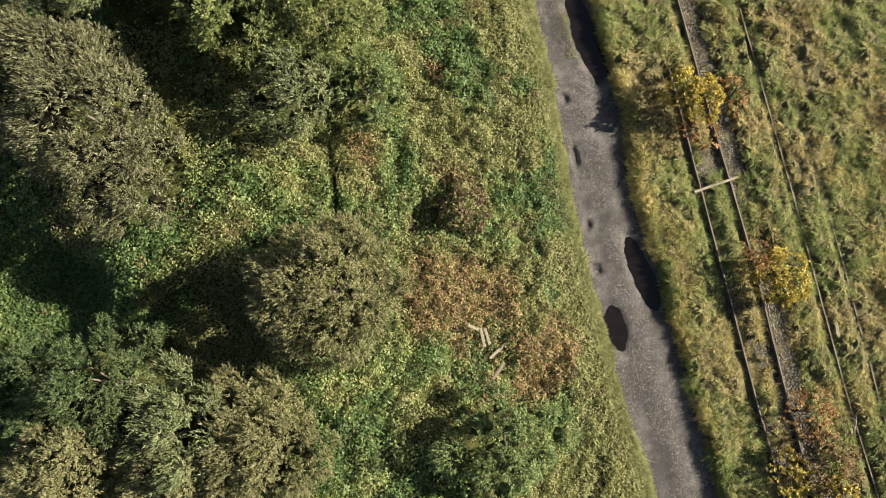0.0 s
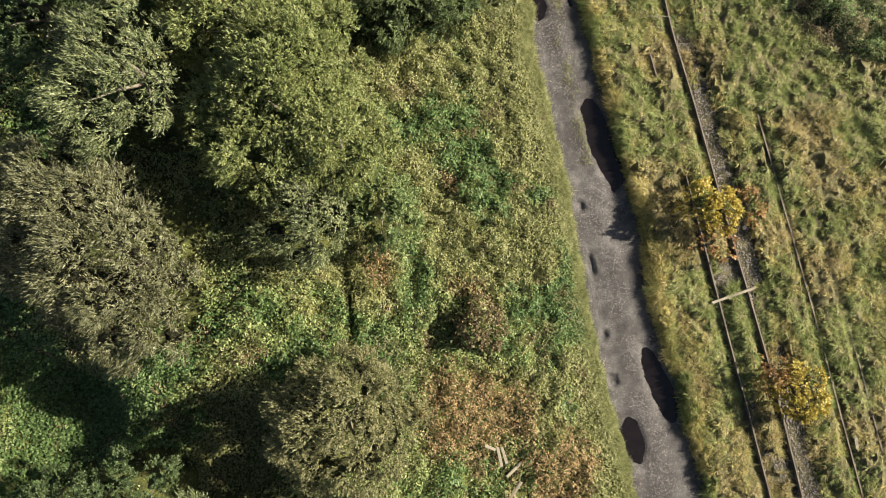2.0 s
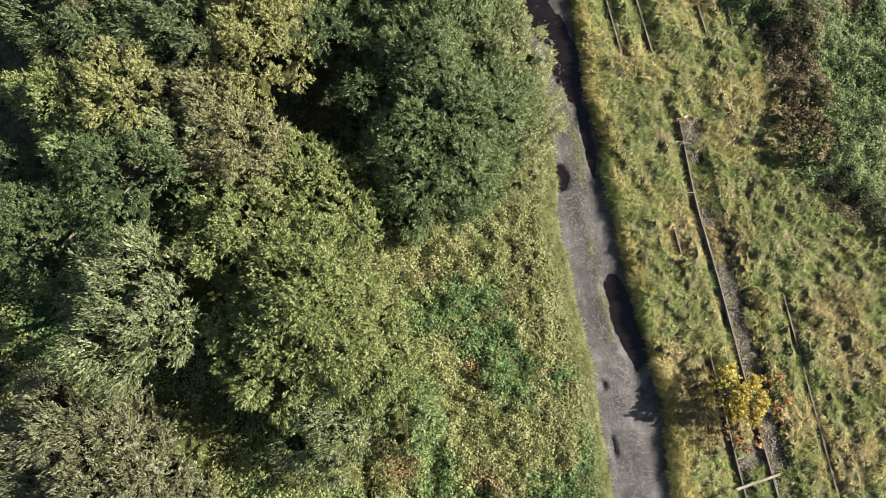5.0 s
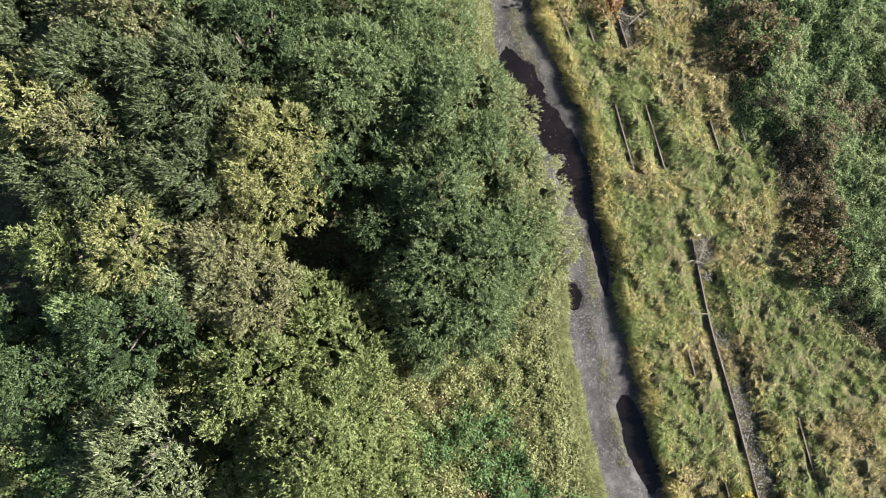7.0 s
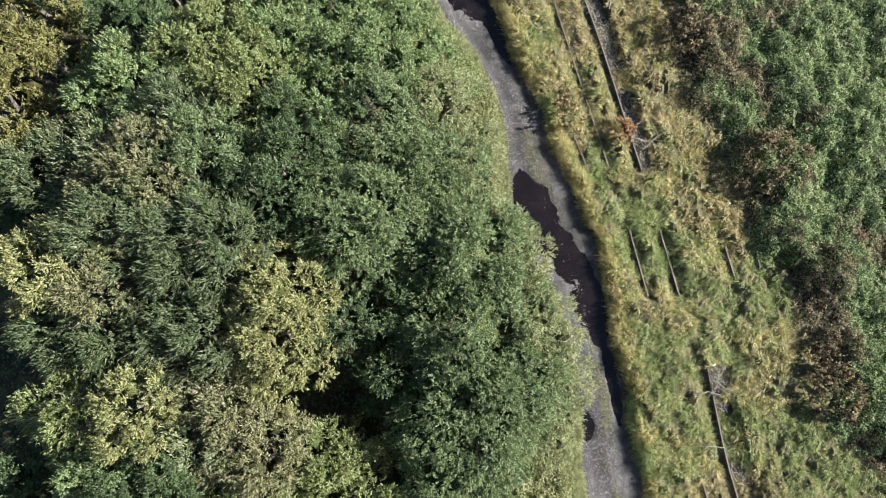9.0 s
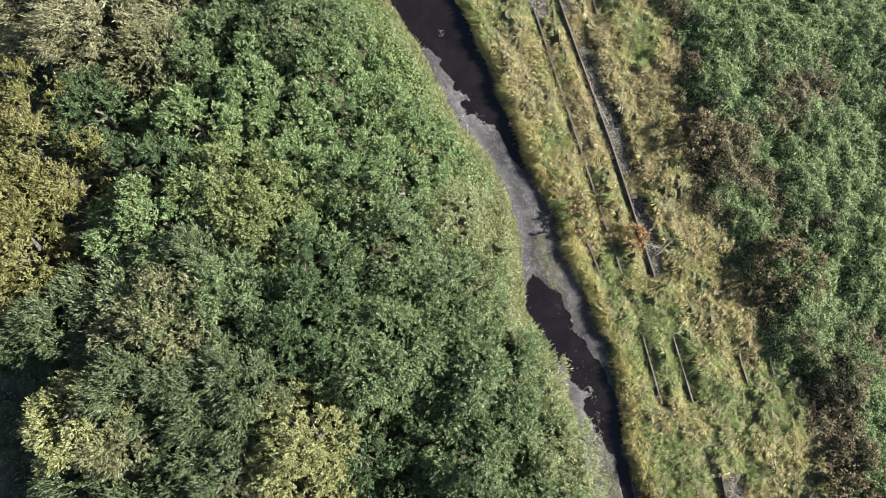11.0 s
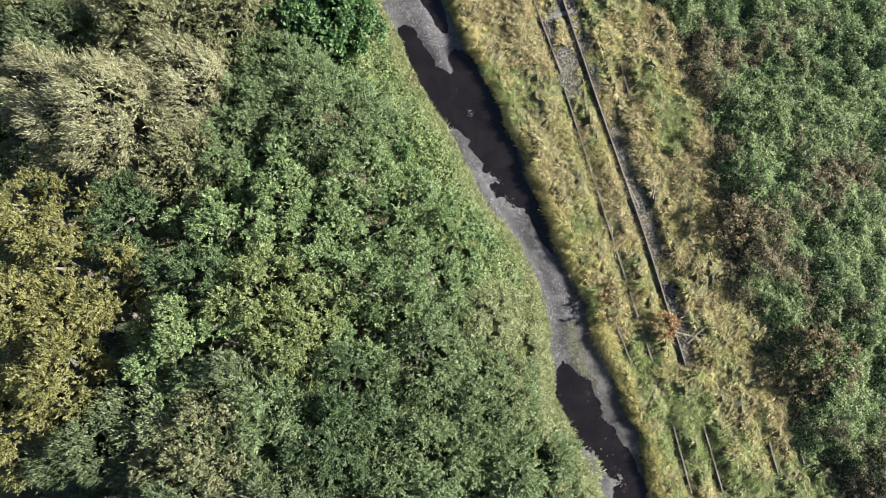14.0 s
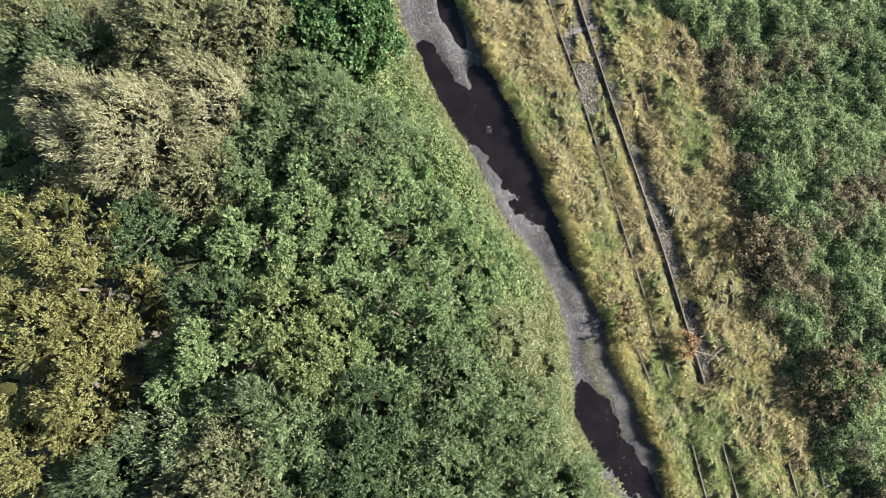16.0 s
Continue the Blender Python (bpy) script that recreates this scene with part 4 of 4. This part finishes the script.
# taller fringe along both sides of the track
y = rng.uniform(-16, 58, 2600)
x = east_edge(y) + 0.08 + np.abs(rng.normal(size=len(y))) * 0.3
pick = vnoise(x, y, 1.6, 95) > 0.33
grass("grass", GRASS_OLIVE, x[pick], y[pick], rng, 0.62, 0.025, 1.0, "long grass overhanging the edge of the track", (0.0, 0))
grass("grass", GRASS_GREEN, x[~pick], y[~pick], rng, 0.6, 0.025, 1.0, "long green grass overhanging the edge of the track", (0.0, 0))
y = np.concatenate([rng.uniform(-16, 56, 3400), rng.uniform(-16, 20, 2600)])
x = west_edge(y) - np.abs(rng.normal(size=len(y))) * 0.3
grass("grass", GRASS_LIME, x, y, rng, 0.44, 0.028, 1.1, "bright yellow-green grass along the track", (0.1, 0))


# ---- stones ----
def stones(name, mat, x, y, z, size, g, label, category):
    """Six-cornered chips, each with its own tilt."""
    n = len(x)
    base = np.array([(1, 0, 0), (0, 1, 0), (-1, 0, 0), (0, -1, 0), (0, 0, 0.7), (0, 0, -0.7)], float)
    faces = np.array([(0, 1, 4), (1, 2, 4), (2, 3, 4), (3, 0, 4), (1, 0, 5), (2, 1, 5), (3, 2, 5), (0, 3, 5)])
    a = g.uniform(0, 6.28, n)
    s = size * g.uniform(0.5, 1.4, (n, 1, 1))
    v = base[None] * s * g.uniform(0.6, 1.3, (n, 6, 3))
    ca, sa = np.cos(a)[:, None], np.sin(a)[:, None]
    v = np.stack([v[..., 0] * ca - v[..., 1] * sa, v[..., 0] * sa + v[..., 1] * ca, v[..., 2]], -1) + np.stack([x, y, z], -1)[:, None]
    idx = (faces[None] + 6 * np.arange(n)[:, None, None]).astype(np.int32)
    me = bpy.data.meshes.new(name)
    me.vertices.add(6 * n)
    me.vertices.foreach_set("co", v.astype(np.float32).ravel())
    me.loops.add(idx.size)
    me.loops.foreach_set("vertex_index", idx.ravel())
    me.polygons.add(8 * n)
    me.polygons.foreach_set("loop_start", np.arange(0, idx.size, 3, dtype=np.int32))
    me.update(calc_edges=True)
    me.materials.append(mat)
    return tagged(new(name, me), label, category, kind="stuff")


x, y, g = scatter(230000, -2, 19, -14, 55, 56)
keep = ballast(x, y)
x, y = x[keep], y[keep]
stones("ballast", STONE, x, y, land(x, y) + 0.015, 0.036, g, "grey-brown railway ballast beside the rail", "ballast")
x, y, g = scatter(210000, -8, 14, -14, 55, 57)
mid = np.abs((2 * x - west_edge(y) - east_edge(y)) / (east_edge(y) - west_edge(y)))
keep = (x > west_edge(y) + 0.1) & (x < east_edge(y) - 0.1) & (vnoise(x, y, 1.5, 58) + 0.3 * (g.uniform(size=len(x)) - 0.5) + 0.16 * np.exp(-(mid / 0.25) ** 2) - 0.2 * np.exp(-((mid - 0.55) / 0.18) ** 2) > 0.46 - 0.14 * step((y - 33) / 3))
x, y = x[keep], y[keep]
stones("gravel", STONE, x, y, road_z(x, y) + 0.003, 0.023, g, "loose grey gravel on the track", "gravel")

# fallen leaves and moss along the crown and edges of the track
g = np.random.default_rng(59)
y = np.concatenate([g.uniform(11, 25.5, 5000), g.uniform(25, 34, 3000), g.uniform(-13.5, 54, 6000)])
f = np.concatenate([g.normal(0.5, 0.07, 5000) + (vnoise(y[:5000], 0 * y[:5000], 2.0, 60) - 0.5) * 0.15, g.normal(0.55, 0.1, 3000), np.abs(g.normal(0, 0.05, 6000))])
f[8000:] = np.where(g.uniform(size=6000) < 0.6, f[8000:], 1 - f[8000:])
x = west_edge(y) + f * (east_edge(y) - west_edge(y))
keep = (vnoise(x, y, 0.8, 66) + g.normal(size=len(x)) * 0.1 > 0.38) & ((road_z(x, y) > ROAD_Z - 0.05) | (g.uniform(size=len(x)) < 0.02))
x, y = x[keep], y[keep]
z = np.maximum(road_z(x, y), ROAD_Z - 0.05)
half = g.uniform(size=len(x)) < 0.6
leaf_cover("leaf_litter", LITTER, x[half], y[half], z[half] + 0.012, g, 0.07, 0.6, "fallen brown leaves strewn along the track", "leaf litter", 0.25)
leaf_cover("moss", BRAMBLE_GREEN, x[~half], y[~half], z[~half] + 0.015, g, 0.07, 0.5, "low green weeds along the crown of the track", "weeds", 0.4)


# ---- shrubs, timber and small things ----
def shrub(x, y, r, h, mat, label, density=850):
    SPECIES["shrub"] = (0.09, 0.065, 0.0, 0.25, 0.3, label)
    return grow("shrub", x, y, r, float(land(x, y)) + h, "shrub", mat=mat, density=density, low=0.15)


shrub(12.73, 8.33, 1.0, 1.7, SHRUB_YELLOW, "bright yellow autumn shrub growing between the rails")
shrub(12.95, 6.6, 0.65, 1.1, SHRUB_ORANGE, "orange autumn shrub beside the rusty rail", 330)
shrub(14.62, 8.23, 0.65, 1.1, SHRUB_ORANGE, "thin orange shrub beside the rusty rail", 360)
shrub(16.3, -0.44, 0.95, 1.5, SHRUB_YELLOW, "bright yellow autumn shrub beside the rusty rail")
shrub(15.12, 0.25, 0.6, 1.1, SHRUB_ORANGE, "orange autumn shrub growing between the rails", 432)
shrub(16.91, -6.94, 0.8, 1.2, SHRUB_ORANGE, "rusty orange shrub growing on the rails", 432)
shrub(15.69, -9.6, 0.7, 1.1, SHRUB_YELLOW, "yellow autumn shrub beside brown scrub", 432)
shrub(17.56, -9.31, 1.2, 1.3, BRACKEN, "red-brown autumn shrub among the rails", 432)
shrub(17.83, -10.68, 0.7, 1.4, SHRUB_YELLOW, "yellow autumn shrub behind red-brown scrub", 432)
shrub(8.21, 33.57, 0.24, 0.45, SHRUB_ORANGE, "small orange shrub beside the rail", 2200)
shrub(1.45, 3.5, 0.95, 1.7, BRAMBLE_BROWN, "bare brown shrub standing in the brambles", 800)
shrub(17.46, 20.41, 1.1, 0.75, BRAMBLE_BROWN, "brown thinning shrub at the edge of the thicket", 396)
shrub(15.5, 31.5, 1.6, 0.95, BRAMBLE_BROWN, "brown thinning shrub with a dark hollow beside it", 396)
shrub(17.9, 22.1, 0.9, 0.7, BRAMBLE_BROWN, "low brown shrub in the thicket", 396)
shrub(11.71, 38.69, 0.9, 1.3, BRAMBLE_BROWN, "brown shrub at the edge of the thicket", 396)
shrub(5.6, 34.88, 0.5, 0.55, BRACKEN, "small red-brown bush on the verge", 396)

for x0, y0, x1, y1, dz, tilt in ((1.33, -1.87, 1.82, -2.12, 0.55, 12), (1.92, -2.07, 2.06, -2.95, 0.5, -8), (2.12, -2.1, 2.3, -2.85, 0.45, -5), (2.27, -3.49, 3.01, -2.9, 0.52, 6), (2.31, -4.53, 2.91, -3.69, 0.5, -10), (2.31, -5.07, 2.76, -4.78, 0.5, 4)):
    z = float(land((x0 + x1) / 2, (y0 + y1) / 2)) + float(scrub_depth(np.array((x0 + x1) / 2), np.array((y0 + y1) / 2))) + dz - 0.28
    plank(x0, y0, x1, y1, z, 0.15, 0.05, "plank", TIMBER, "pale weathered board dumped in the brambles", "board", tilt, "dumped boards")
plank(19.02, -3.49, 18.98, -2.71, 0.2, 0.16, 0.06, "plank", TIMBER, "short pale board beside the rail", "board")


def stone(x, y, size, label):
    bm = bmesh.new()
    bmesh.ops.create_icosphere(bm, subdivisions=2, radius=size)
    for v in bm.verts:
        v.co *= 0.75 + 0.5 * noise.noise(v.co * 4 + Vector((x, y, 0)))
        v.co.z *= 0.6
    ob = part("stone", bm, PALE_STONE)
    ob.location = (x, y, float(land(x, y)) + size * 0.3)
    return tagged(ob, label, "stone")


stone(11.87, 21.98, 0.2, "pale broken stone at the end of a rail")
stone(14.84, 26.39, 0.16, "pale stone in the grass by a rail end")
stone(10.45, 19.23, 0.13, "pale stone in rough grass")
stone(14.81, 7.34, 0.13, "pale stone beside an orange shrub")


def dead_branch(x, y, ang, length, label):
    bm = bmesh.new()
    g = random.Random(int(x * 97 + y * 31))
    c, s = math.cos(radians(ang)), math.sin(radians(ang))
    z = float(land(x, y)) + 0.32
    pts = [(x + c * length * k / 4 + g.uniform(-0.06, 0.06), y + s * length * k / 4 + g.uniform(-0.06, 0.06), z + g.uniform(-0.05, 0.08)) for k in range(5)]
    tube(bm, pts, [0.032, 0.028, 0.022, 0.016, 0.008], 6)
    for k in (1, 2, 3):
        a = radians(ang + g.choice((-1, 1)) * g.uniform(35, 70))
        p = Vector(pts[k])
        tube(bm, [p, p + Vector((math.cos(a), math.sin(a), 0.15)) * length * 0.2, p + Vector((math.cos(a + 0.3), math.sin(a + 0.3), 0.25)) * length * 0.36], [0.018, 0.013, 0.006], 5)
    return tagged(part("dead_branch", bm, TIMBER), label, "branch", "dead branches by the rails")


for x, y, a, ln in ((11.67, 21.19, -30, 1.3), (11.96, 20.51, 170, 1.1), (11.76, 20.8, 60, 1.2), (11.94, 18.05, 175, 1.2), (8.7, 33.27, -20, 1.4), (9.3, 32.67, 40, 1.3), (8.01, 39.99, 80, 1.3), (7.31, 39.59, 110, 1.1), (8.51, 33.87, 10, 1.2), (19.1, -8.2, 70, 1.3)):
    dead_branch(x, y, a, ln, "bleached dead branch lying beside the rail")


def dead_sapling(x, y, h, label):
    bm = bmesh.new()
    z = float(land(x, y))
    tube(bm, [(x, y, z - 0.05), (x + 0.04, y - 0.03, z + h * 0.5), (x - 0.02, y + 0.02, z + h)], [0.035, 0.026, 0.012], 6)
    ob = part("sapling", bm, BARK)
    for k, (a, f) in enumerate(((20, 0.5), (150, 0.62), (260, 0.75))):
        t = bmesh.new()
        p = Vector((x + 0.03, y - 0.02, z + h * f))
        tube(t, [p, p + Vector((math.cos(radians(a)), math.sin(radians(a)), 0.9)) * 0.22 * h], [0.012, 0.004], 5)
        part("twig", t, BARK, ob)
    return tagged(ob, label, "sapling")


dead_sapling(10.7, 38.6, 1.15, "bare grey sapling standing at the edge of the thicket")
